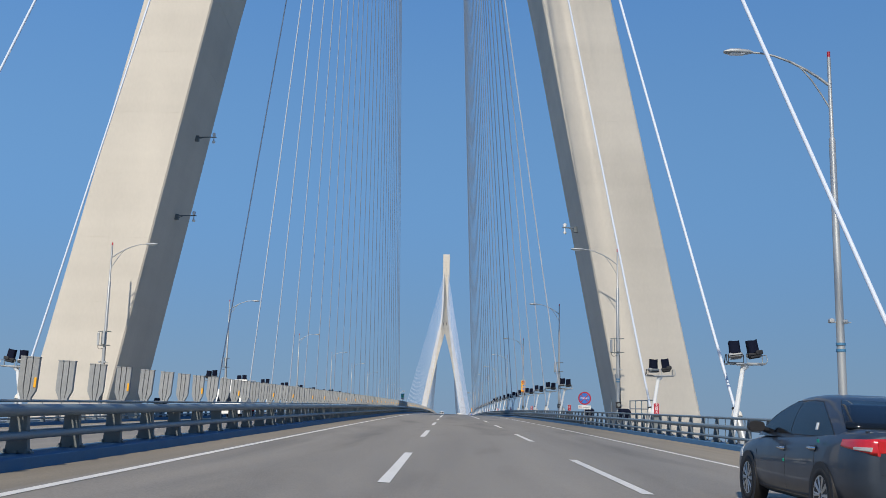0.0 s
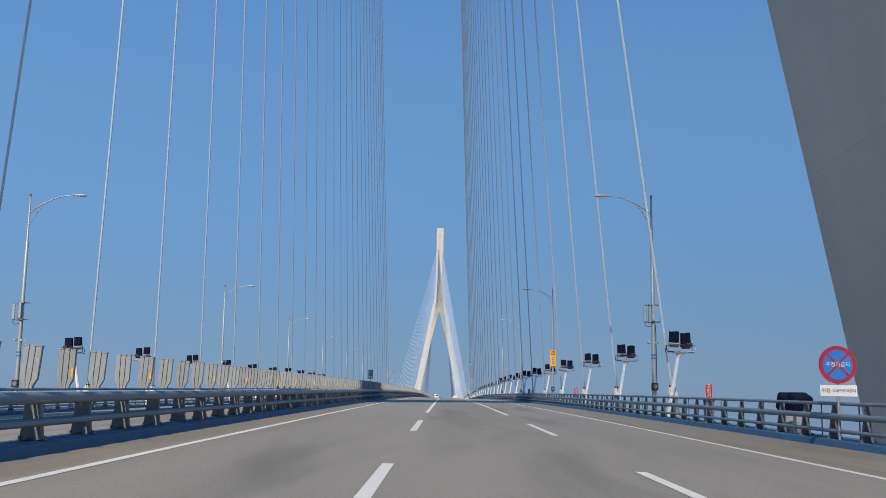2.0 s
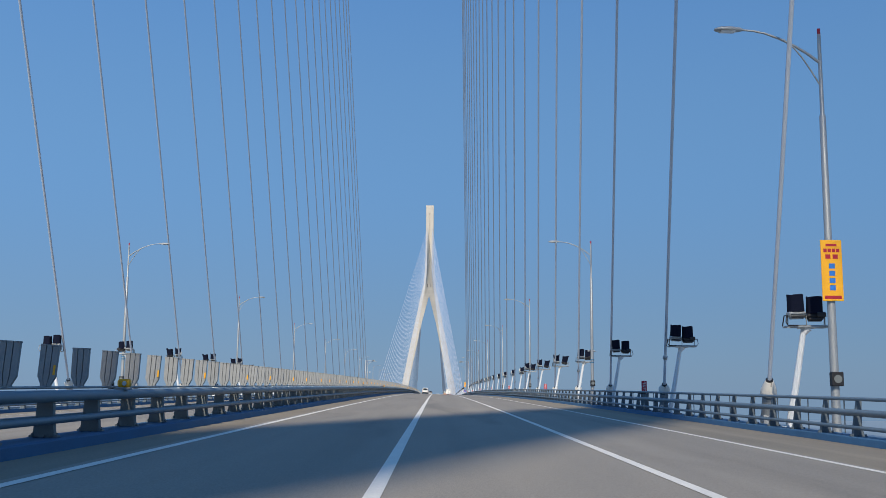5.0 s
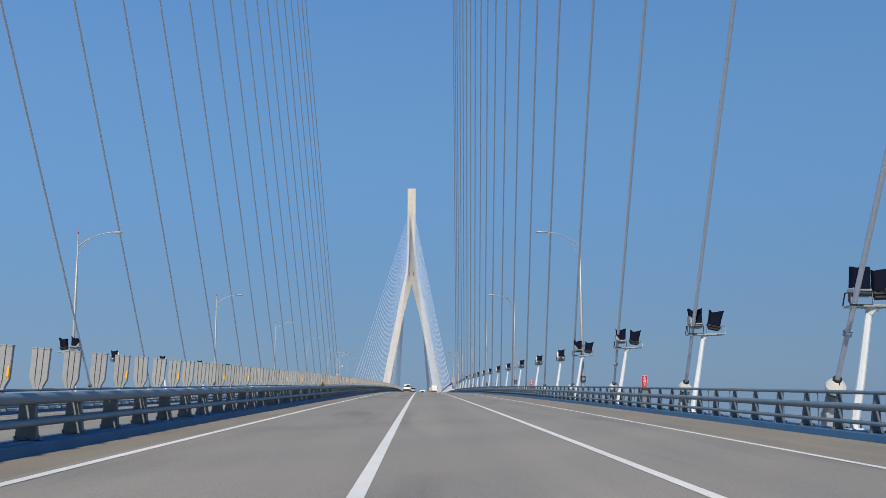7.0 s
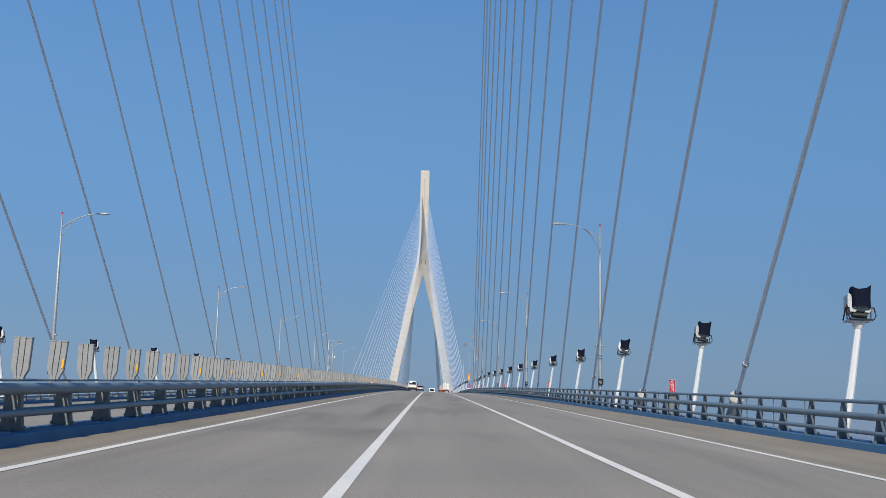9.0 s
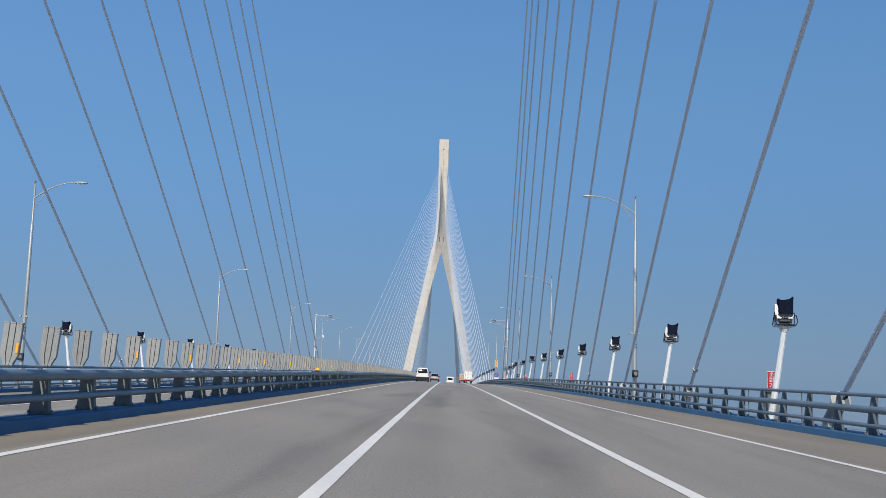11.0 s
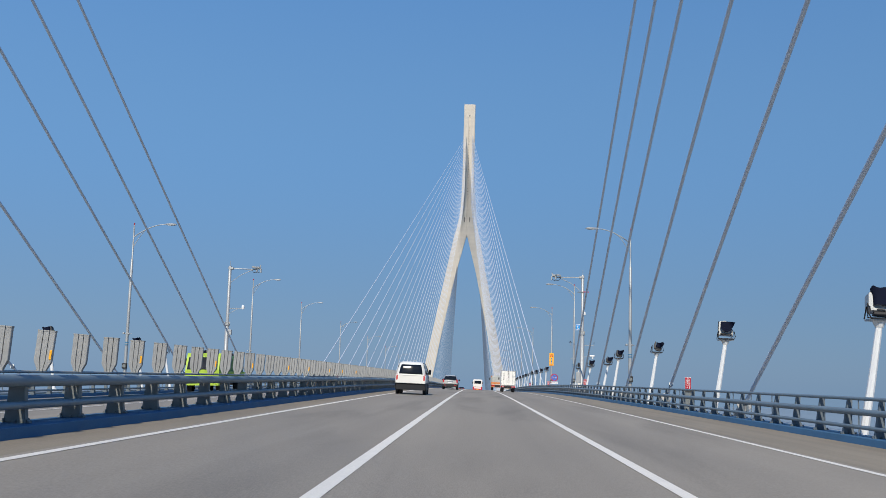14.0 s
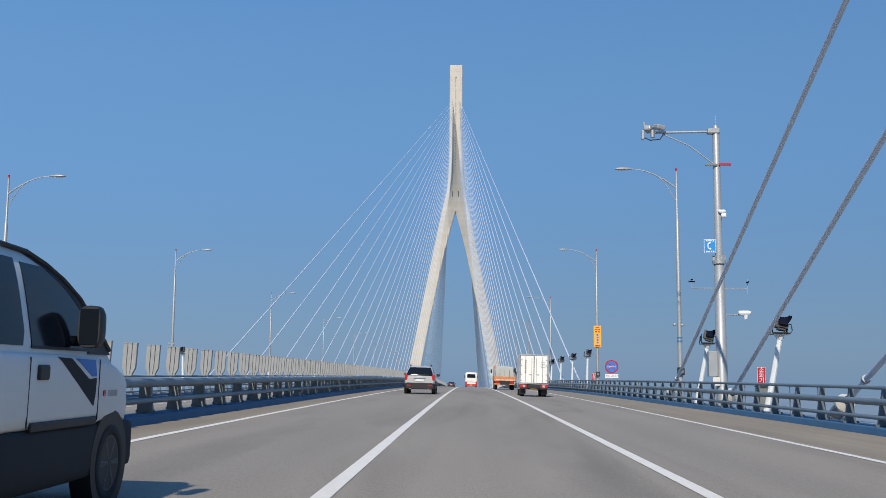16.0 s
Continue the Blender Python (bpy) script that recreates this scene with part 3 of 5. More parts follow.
def floodlight(x, y, heads, out):
    """A leaning white pole with a railed tray and one or two hooded spotlights."""
    plinth = 0.38 if out < 0 and 60 < y < 246 else 0.1 if 60 < y < 246 else 0.1 if out > 0 and 398 < y < 414 else 0.0
    z0 = deck(y, x) + (0.02 if not 440 < y < 475 else -0.28) + plinth
    ob = base("floodlight", pose(x, y, z0), "white floodlight pole with %s black-hooded spotlight%s beside a stay cable" % (("two", "s") if heads == 2 else ("one", "")), "floodlight", "floodlights")
    tip = out * (0.52 if heads == 2 else 0.6 if 440 < y < 475 else 0.12 if y > 480 else 0.46)
    part("foot", Shape().box((0, 0, 0.04 - plinth / 2), (0.34, 0.34, 0.08 + plinth), 0.015), POLE_PAINT, ob)
    part("pole", Shape().tube([(0, 0, 0.06), (tip * 0.5, 0, 1.36), (tip, 0, 2.82)], [0.105, 0.095, 0.08], 8, smooth=False), POLE_PAINT, ob)
    mid = tip + out * (0.08 if heads == 2 else 0.0)
    w = (1.36 if y < 60 or y > 200 else 1.22) if heads == 2 else 0.56
    part("pole_head", Shape().tube([(tip, 0, 2.74), (mid, 0, 2.9)], [0.09, 0.17], 8, smooth=False).box((mid, 0, 2.9), (w * 0.42, 0.1, 0.05), 0.01), POLE_PAINT, ob)
    part("tray", Shape().box((mid, -0.2, 2.93), (w, 0.05, 0.05), 0.01).box((mid, 0.2, 2.93), (w, 0.05, 0.05), 0.01).box((mid, 0.0, 2.925), (w * 0.55, 0.4, 0.035), 0.008).box((mid - w / 2 + 0.03, 0, 2.93), (0.05, 0.4, 0.05), 0.01).box((mid + w / 2 - 0.03, 0, 2.93), (0.05, 0.4, 0.05), 0.01), GALV, ob)
    for sx in (-1, 1):
        e = mid + sx * w / 2
        part("guard_hoop", Shape().tube([(e - sx * 0.3, -0.25, 2.95), (e, -0.25, 2.96), (e + sx * 0.05, -0.25, 3.05), (e + sx * 0.02, -0.22, 3.24), (e - sx * 0.02, 0.1, 3.26), (e, 0.22, 2.96)], 0.017, 6), GALV if heads == 2 and sx * out > 0 else PLASTIC, ob)
    for k in range(heads):
        inner = (k == 0) == (out > 0)
        cx = mid + (k - (heads - 1) / 2) * ((0.66 if y < 60 or y > 200 else 0.54) if heads == 2 else 0.0)
        if heads == 2:
            late = y > 200
            # near the pylon upright hoods, farther on flaring ones that lean outwards
            lean = (sway.uniform(-3, 3) + (0 if not late else out * (-2 if inner else 9)))
            if y < 60:
                lean += out * (-4 if inner else -11)
            at = Matrix.Translation((cx, 0.02, 3.16 + (0.06 if inner else 0.0) + (0.1 if y < 60 and not inner else 0.06 if late or y > 60 else 0.0))) @ pose(0, 0, 0, sway.uniform(-3, 6), lean, sway.uniform(-14, 14) + (8 if inner else -6))
            q = part("spotlight", Shape().box((0, 0.0, 0.02), (0.50, 0.34, 0.17), 0.05).box((0, -0.02, -0.09), (0.36, 0.26, 0.07), 0.02), GALV if inner else PLASTIC, ob, "pale lamp housing" if inner else "dark lamp housing", at=at)
            part("cooling_fin", Shape().box((0, -0.18, -0.06), (0.40, 0.05, 0.06), 0.012).box((0, -0.185, 0.02), (0.44, 0.03, 0.02), 0.006), PLASTIC, q)
            if late and inner:
                shell = [[(-0.27 * i, -0.19, 0.06), (-0.10 * i, -0.2, 0.06), (-0.10 * i, -0.205, 0.12), (-0.27 * i, -0.2, 0.34)] for i in (out,)][0]
                part("side_shell", Shape().loft([shell, [(a, b + 0.36, c) for a, b, c in shell]]), GALV, q, "pale side shell")
            if late:
                hood = hood_shape(0.47, 0.38, 0.47, 0.12, 0.085, out * (0.02 if inner else 0.05), 0.05)
            elif y < 60:
                hood = hood_shape(0.40, 0.36, 0.44, -0.04, 0.0, 0.0, 0.03)
            else:
                hood = hood_shape(0.46, 0.38, 0.50, -0.06, 0.0, 0.0, 0.03)
            part("hood", hood, BLACK, q, "black upright hood" if not late else "black flaring hood", at=Matrix.Translation((0, 0, 0.09)))
            if not inner and not late:
                part("ballast_box", Shape().box((0.15 * out, -0.14, 0.06), (0.26, 0.16, 0.16), 0.03), PLASTIC, q, "dark ballast box")
            part("yoke", Shape().tube([(cx - 0.27, -0.05, 3.26), (cx - 0.27, -0.05, 2.97), (cx + 0.27, -0.05, 2.97), (cx + 0.27, -0.05, 3.26)], 0.02, 6), PLASTIC if inner else GALV, ob)
            continue
        last = y > 414
        grip = 0.24 if last else 0.29
        at = Matrix.Translation((cx + (0.02 if not last else 0.06) * out, 0.02, 3.12)) @ pose(0, 0, 0, sway.uniform(-6, 0) - 8, out * (14 if last else 4) + sway.uniform(-4, 4), sway.uniform(-10, 10) - out * 8) @ Matrix.Scale(0.82 if last else 1.0, 4)
        if 398 < y < 414:
            # a broad pale box with a dark half-bowl hood in front that opens upwards
            back = [(-0.27, 0.0), (0.27, 0.0), (0.28, 0.2), (0.2, 0.27), (0.12, 0.5), (-0.04, 0.56), (-0.26, 0.53), (-0.29, 0.2)]
            q = part("spotlight", Shape().prism([(u * out, v) for u, v in back], "y", -0.06, 0.24), GALV, ob, "pale lamp housing", at=at)
            bowl = [(-0.2, 0.48), (0.07, 0.5), (0.35, 0.49), (0.29, 0.33), (0.23, 0.2), (0.15, 0.12), (0.04, 0.085), (-0.08, 0.11), (-0.17, 0.2), (-0.21, 0.34)]
            rim = [(u * out, -0.28, v) for u, v in bowl]
            part("hood", Shape().loft([rim, [((u * 0.9 - 0.01) * out, -0.06, 0.05 + v * 0.86) for u, v in bowl]]), BLACK, q, "black half-bowl hood")
            part("cooling_fin", Shape().box((0.02 * out, -0.1, 0.02), (0.44, 0.1, 0.05), 0.015), PLASTIC, q)
            part("clamp", Shape().tube([(-0.28 * out, -0.1, 0.0), (-0.3 * out, -0.1, 0.3), (-0.29 * out, -0.1, 0.52)], 0.018, 6), PLASTIC, q)
            part("yoke", Shape().tube([(cx - 0.29, -0.05, 3.2), (cx - 0.29, -0.05, 2.98), (cx + 0.29, -0.05, 2.98), (cx + 0.29, -0.05, 3.2)], 0.02, 6), PLASTIC, ob)
            continue
        # a pale trough seen below and on the road side of the hood
        trough = [(-0.23, 0.0), (0.23, 0.0), (0.26, 0.12), (0.22, 0.16), (-0.16, 0.16), (-0.2, 0.4), (-0.23, 0.46), (-0.28, 0.44), (-0.29, 0.14)]
        shell = Shape().prism([(u * out, v) for u, v in trough], "y", -0.15, 0.2)
        q = part("spotlight", shell, GALV if not last else PLASTIC, ob, "pale lamp housing" if not last else "black lamp housing", at=at)
        part("cooling_fin", Shape().box((0, -0.05, -0.06), (0.34, 0.2, 0.09), 0.02).box((0, -0.17, 0.02), (0.2, 0.03, 0.03), 0.008), PLASTIC, q)
        if not last:
            hood = hood_shape(0.44, 0.42, 0.46, 0.08, 0.06, out * 0.035, 0.05)
        else:
            hood = hood_shape(0.38, 0.38, 0.32, 0.12, 0.04, out * 0.05, 0.05)
        part("hood", hood, BLACK, q, "black concave hood", at=Matrix.Translation((0.03 * out, -0.08, 0.11)))
        if last and y < 480:
            part("side_flap", Shape().loft([[(out * 0.2, -0.2, 0.2), (out * 0.22, 0.15, 0.2), (out * 0.24, 0.15, 0.5), (out * 0.22, -0.2, 0.5)], [(out * 0.30, -0.24, 0.40), (out * 0.32, 0.12, 0.42), (out * 0.33, 0.12, 0.53), (out * 0.31, -0.24, 0.52)]]), BLACK, q, "black side flap")
        part("yoke", Shape().tube([(cx - grip, -0.05, 3.34), (cx - grip, -0.05, 2.98), (cx + grip, -0.05, 2.98), (cx + grip, -0.05, 3.34)], 0.02, 6), PLASTIC, ob)
    return ob


DOUBLE = (5.0, 20.5, 36.8, 51.8, 93.5, 107.3, 121.6, 136.9, 151.2, 166.4, 181.3, 196.0, 210.4, 224.9, 239.5)
SINGLE = (250.4, 264.8, 280.8, 296.6, 312.4, 328.3, 344.2, 359.6, 375.0, 390.9, 406.5, 422.1, 437.2, 444.0, 456.0, 466.2) + tuple(505.9 + 12.0 * k for k in range(18))
for y in DOUBLE + SINGLE:
    y += 1.0 if 60 < y < 245 else 0.0
    for x, out in ((8.95, 1), (far_edge(y) + 0.35, -1)):
        floodlight(x, y, 2 if y < 246 else 1, out)


# ---- signs ----
LETTERS = {}


def words(text, size, mat, parent, m, name="lettering"):
    if (text, size) in LETTERS:
        ob = new(name, LETTERS[text, size])
        ob.parent = parent
        ob.matrix_basis = m
        return ob
    cu = bpy.data.curves.new(name, "FONT")
    cu.body, cu.size, cu.extrude, cu.align_x, cu.align_y = text, size, 0.002, "CENTER", "CENTER"
    tmp = bpy.data.objects.new("tmp", cu)
    scene.collection.objects.link(tmp)
    dg = bpy.context.evaluated_depsgraph_get()
    dg.update()
    me = bpy.data.meshes.new_from_object(tmp.evaluated_get(dg))
    bpy.data.objects.remove(tmp)
    me.materials.clear()
    me.materials.append(mat)
    LETTERS[text, size] = me
    ob = new(name, me)
    ob.parent = parent
    ob.matrix_basis = m
    return ob


def facing(x, y, z):
    """Pose on a sheet that faces the traffic."""
    return pose(x, y, z, 90, 0, 0)


def disc(r, y0, y1, n=28):
    return Shape().tube([(0, y0, 0), (0, y1, 0)], r, n, smooth=False)


def bars(parent, mat, rows, y):
    """Plain bars in place of writing that cannot be read: centre x, z, width, height."""
    for x, z, w, h in rows:
        part("text_bar", Shape().box((x, y, z), (w, 0.004, h)), mat, parent)


def no_stopping(x, y):
    z0 = deck(y, x)
    ob = base("no_stopping_sign", pose(x, y, z0), "round blue no-stopping sign with red ring and white plate", "road sign", "no-stopping signs")
    part("pole", Shape().tube([(0, 0, 0), (0, 0, 2.3)], 0.035, 8), GALV, ob)
    z = 1.98
    part("disc", disc(0.46, -0.05, -0.035), RED, ob, at=pose(0, 0, z))
    part("field", disc(0.365, -0.056, -0.05), BLUE, ob, "blue field", at=pose(0, 0, z))
    for a in (45, -45):
        part("slash", Shape().box((0, -0.059, 0), (0.72, 0.005, 0.05)), RED, ob, at=pose(0, 0, z, 0, a, 0))
    words("주정차금지", 0.13, WHITE, ob, facing(0, -0.066, z))
    part("plate", Shape().box((0, -0.045, z - 0.63), (0.9, 0.02, 0.27), 0.006), WHITE, ob, "white plate")
    words("위험", 0.12, RED, ob, facing(-0.31, -0.058, z - 0.63))
    words("갓길주정차금지", 0.09, BLACK, ob, facing(0.13, -0.058, z - 0.63))


no_stopping(8.56, 73.3)
no_stopping(9.2, 493.0)


def fire_sign(x, y):
    z0 = deck(y, x)
    ob = base("fire_extinguisher_post", pose(x, y, z0), "red fire extinguisher sign above a dark steel cabinet post", "fire extinguisher", "fire extinguisher posts")
    part("cabinet", Shape().box((0, 0, 0.49), (0.33, 0.26, 0.9), 0.02).box((0, 0, 0.03), (0.38, 0.3, 0.06), 0.01), POST_DARK, ob)
    part("cabinet_door", Shape().box((0, -0.135, 0.52), (0.26, 0.012, 0.72), 0.004), POST, ob, "grey cabinet door")
    part("lid", Shape().box((0, 0, 0.965), (0.4, 0.32, 0.05), 0.015).box((0, 0, 1.01), (0.06, 0.05, 0.08)), DARK, ob, "dark lid")
    part("board", Shape().box((0, 0, 1.32), (0.255, 0.03, 0.54), 0.008), RED, ob)
    part("board_edge", Shape().box((0, 0.004, 1.32), (0.272, 0.02, 0.557), 0.008), WHITE, ob, "white edge")
    for k, ch in enumerate("소화기"):
        words(ch, 0.19, WHITE, ob, facing(0, -0.018, 1.50 - 0.175 * k))


for y in (51.0, 88.2, 129.0, 174.0, 220.5, 268.8, 313.0, 364.4, 412.7, 457.0, 503.0, 550.0):
    fire_sign(9.2, y)


def yellow_board(x, y):
    z0 = deck(y, x)
    ob = base("yellow_warning_board", pose(x, y - 0.16, z0), "tall yellow warning board strapped to a street lamp", "warning sign", "yellow warning boards")
    part("board", Shape().box((0, 0, 4.5), (0.58, 0.03, 1.68), 0.01), YELLOW, ob)
    part("strap", Shape().box((0, 0.12, 4.0), (0.28, 0.25, 0.04)).box((0, 0.12, 5.0), (0.28, 0.25, 0.04)), GALV, ob)
    bars(ob, RED, [(0, 5.20, 0.3, 0.07)] + [(-0.17 + 0.115 * k, 5.05, 0.09, 0.1) for k in range(4)] + [(-0.1 + 0.2 * k, 4.88, 0.14, 0.12) for k in range(2)], -0.018)
    bars(ob, BLUE, [(0, 4.62 - 0.2 * k, 0.16, 0.14) for k in range(4)], -0.018)
    bars(ob, RED, [(0, 3.76, 0.46, 0.09)], -0.018)


yellow_board(9.62, 150.4)
yellow_board(9.62, 504.0)

gs = base("distance_sign", pose(-6.84, 129.0, deck(129.0, -6.84) - 0.13), "small green airport distance sign with white plate on the median barrier", "road sign")
part("pole", Shape().tube([(0, 0.04, 0.30), (0, 0.04, 2.5)], 0.025, 8), GALV, gs)
part("board", Shape().box((0, 0, 2.31), (0.40, 0.02, 0.5), 0.008), WHITE, gs, "white edge")
part("field", Shape().box((0, -0.012, 2.31), (0.375, 0.006, 0.475)), GREEN, gs, "green field")
part("shield", Shape().prism([(-0.085, 2.535), (-0.09, 2.48), (-0.05, 2.44), (0, 2.43), (0.05, 2.44), (0.09, 2.48), (0.085, 2.535)], "y", -0.021, -0.016), BLUE, gs)
words("110", 0.07, WHITE, gs, facing(0, -0.024, 2.485))
words("공항", 0.15, WHITE, gs, facing(0, -0.019, 2.34))
words("17", 0.18, WHITE, gs, facing(-0.02, -0.019, 2.165))
words("km", 0.05, WHITE, gs, facing(0.13, -0.019, 2.2))
plate = part("plate", Shape().box((0, 0, 1.93), (0.40, 0.02, 0.21), 0.006), WHITE, gs, "white lower plate")
words("영종", 0.13, BLACK, gs, facing(-0.075, -0.015, 1.93))
words("8", 0.16, BLACK, gs, facing(0.115, -0.015, 1.93))
words("km", 0.04, BLACK, gs, facing(0.165, -0.015, 1.99))


# ---- camera masts ----
def cctv_mast(x, y, inward, right):
    z0 = deck(y, x)
    ob = base("camera_mast", pose(x, y, z0), "stout galvanised steel mast carrying traffic cameras and sensors", "camera mast", "camera masts")
    part("pole", Shape().tube([(0, 0, 0), (0, 0, 0.3), (0, 0, 5.9), (0, 0, 5.92), (0, 0, 11.5), (0, 0, 11.6)], [0.3, 0.23, 0.2, 0.155, 0.145, 0.1], 16), GALV, ob)
    part("flange", Shape().tube([(0, 0, 5.84), (0, 0, 5.98)], 0.27, 16), GALV, ob)
    for k in range(8):
        a = math.pi * k / 4
        part("gusset", Shape().box((0, 0, 0), (0.12, 0.02, 0.2)), GALV, ob, at=pose(0.2 * math.cos(a), 0.2 * math.sin(a), 6.08, 0, 0, 45 * k))
    part("arm", Shape().tube([(0, 0, 11.35), (inward * 2.5, 0, 11.3)], 0.05, 8), GALV, ob)
    part("arm_clamp", Shape().box((inward * 0.1, 0, 11.35), (0.5, 0.34, 0.22), 0.04), GALV, ob)
    part("brace", Shape().tube([(0, 0, 9.9), (inward * 1.1, 0, 10.75), (inward * 2.2, 0, 11.25)], 0.03, 6), GALV, ob)
    c = Shape().box((inward * 2.35, -0.1, 11.5), (0.42, 0.5, 0.2), 0.05, pose(0, 0, 0, 12, 8, 20).to_3x3()).box((inward * 2.75, 0.05, 11.46), (0.3, 0.42, 0.22), 0.05, pose(0, 0, 0, -10, 0, -30).to_3x3()).tube([(inward * 2.6, 0, 11.1), (inward * 2.6, 0, 11.4)], 0.09, 8).tube([(inward * 2.9, 0, 11.35), (inward * 2.95, 0, 11.75)], 0.05, 8).box((inward * 3.0, 0, 11.2), (0.12, 0.16, 0.4), 0.03)
    part("camera_head", c, GALV, ob, "white camera housings")
    part("cable_loop", Shape().tube([(inward * 2.95, 0, 11.1), (inward * 2.7, 0, 10.98), (inward * 2.3, 0, 11.02), (inward * 2.1, 0, 11.28)], 0.025, 6), PLASTIC, ob)
    part("tip", Shape().tube([(0, 0, 11.6), (0, 0, 12.05)], 0.018, 6), GALV, ob)
    if right:
        part("crossbar", Shape().box((-0.25, -0.15, 9.92), (0.5, 0.09, 0.09), 0.01), POST, ob)
        part("crossbar_end", Shape().box((0.30, -0.15, 9.94), (0.5, 0.08, 0.09), 0.01), RED, ob, "red bar end")
        part("dome_camera", Shape().tube([(0.1, -0.2, 7.8), (0.28, -0.25, 7.8)], [0.09, 0.11], 10).box((0.12, -0.18, 7.98), (0.3, 0.2, 0.12), 0.04), WHITE, ob)
        sg = part("phone_sign", Shape().box((-0.40, -0.2, 6.55), (0.48, 0.02, 0.56), 0.01), WHITE, ob, "blue emergency phone sign")
        part("field", Shape().box((-0.40, -0.213, 6.55), (0.445, 0.006, 0.525)), AZURE, sg)
        part("phone_receiver", Shape().tube([(-0.38, -0.22, 6.68), (-0.47, -0.22, 6.64), (-0.49, -0.22, 6.55), (-0.47, -0.22, 6.46), (-0.38, -0.22, 6.42)], [0.05, 0.035, 0.03, 0.035, 0.05], 8), WHITE, sg)
        bars(sg, WHITE, [(-0.53 + 0.09 * k, 6.77, 0.06, 0.055) for k in range(4)] + [(-0.53 + 0.09 * k, 6.33, 0.06, 0.055) for k in range(4)], -0.22)
        part("sensor_arm", Shape().tube([(-1.15, 0, 4.85), (1.15, 0, 4.85)], 0.022, 6).tube([(-1.12, 0, 4.85), (-1.12, 0, 5.15)], 0.018, 6).tube([(1.12, 0, 4.6), (1.12, 0, 5.25)], 0.018, 6), GALV, ob)
        part("anemometer", Shape().tube([(-1.25, 0, 5.12), (-1.0, 0, 5.12)], 0.03, 6).tube([(-1.12, -0.12, 5.2), (-1.12, 0.12, 5.2)], 0.03, 6).tube([(1.12, -0.2, 5.1), (1.12, 0.1, 5.1)], 0.035, 6), BLACK, ob)
        part("camera_arm", Shape().tube([(0, 0, 3.75), (0.85, 0, 3.78)], 0.025, 6), GALV, ob)
        part("box_camera", Shape().box((0.95, -0.05, 3.86), (0.5, 0.26, 0.16), 0.05).tube([(1.0, -0.05, 3.6), (1.0, -0.05, 3.8)], [0.07, 0.1], 10), WHITE, ob)
        part("cabinet", Shape().box((-0.38, -0.05, 1.8), (0.36, 0.3, 1.0), 0.02), GALV, ob)
        part("label_box", Shape().box((-0.28, -0.22, 1.1), (0.28, 0.06, 0.34), 0.01), CREAM, ob)
    else:
        part("camera_arm", Shape().tube([(0, 0, 7.5), (inward * 1.4, 0, 7.5)], 0.035, 6).tube([(0, 0, 6.9), (inward * 0.9, 0, 7.45)], 0.025, 6), GALV, ob)
        part("dome_camera", Shape().tube([(inward * 1.45, 0, 7.42), (inward * 1.45, 0, 7.6), (inward * 1.45, 0, 7.75), (inward * 1.45, 0, 7.85)], [0.1, 0.16, 0.14, 0.05], 10), WHITE, ob)
        part("cabinet", Shape().box((0.3, -0.1, 5.2), (0.36, 0.3, 0.5), 0.02), GALV, ob)


cctv_mast(9.65, 464.2, -1, True)
cctv_mast(-24.35, 463.4, 1, False)


# ---- cameras and equipment at the first pylon ----
def leg_camera(sx, z, reach, name="pylon_camera"):
    x = TOWERS[0][1] + sx * leg_in(z)
    ob = base(name, pose(x + sx * 0.16, TOWERS[0][2] - 0.2, TOWERS[0][3] + z), "small white surveillance camera on a bracket at the pylon leg", "camera", "pylon cameras")
    part("bracket", Shape().tube([(0.05 * sx, 0, 0), (-sx * reach * 0.6, 0, 0.04), (-sx * (reach + 0.18), 0, 0.05)], 0.04, 8).tube([(0.08 * sx, -0.1, -0.26), (-sx * 0.5, 0, 0)], 0.03, 6), POST_DARK, ob)
    part("foot_plate", Shape().box((-0.06 * sx, 0, -0.08), (0.3, 0.3, 0.4), 0.02), POST_DARK, ob)
    part("housing", Shape().tube([(-sx * reach, 0, 0.08), (-sx * reach, 0, 0.28), (-sx * reach, 0, 0.38)], [0.08, 0.14, 0.06], 10), WHITE, ob)
    part("dome", Shape().tube([(-sx * reach, 0, 0.02), (-sx * reach, 0, -0.2), (-sx * reach, 0, -0.3), (-sx * reach, 0, -0.42)], [0.03, 0.05, 0.13, 0.06], 12), WHITE, ob, "white dome camera")


for sx, z, reach in ((-1, 14.2, 1.3), (-1, 20.1, 1.3), (1, 13.9, 0.85)):
    leg_camera(sx, z, reach)
mbox = [(9.75, 63.6), (9.9, 64.9), (9.75, 79.6), (9.9, 81.0), (mirror(9.75), 79.6), (mirror(9.8), 81.2)]
for x, y in mbox:
    ob = base("pylon_uplight", pose(x, y, deck(y, x)), "black box-shaped uplight on a short stand beside the pylon", "uplight", "pylon uplights")
    part("stand", Shape().box((0, 0, 0.35), (0.3, 0.3, 0.7), 0.02), GALV, ob)
    part("lamp_body", Shape().box((0, 0, 1.0), (0.62, 0.5, 0.55), 0.05, pose(0, 0, 0, 20, 0, 10).to_3x3()), BLACK, ob)


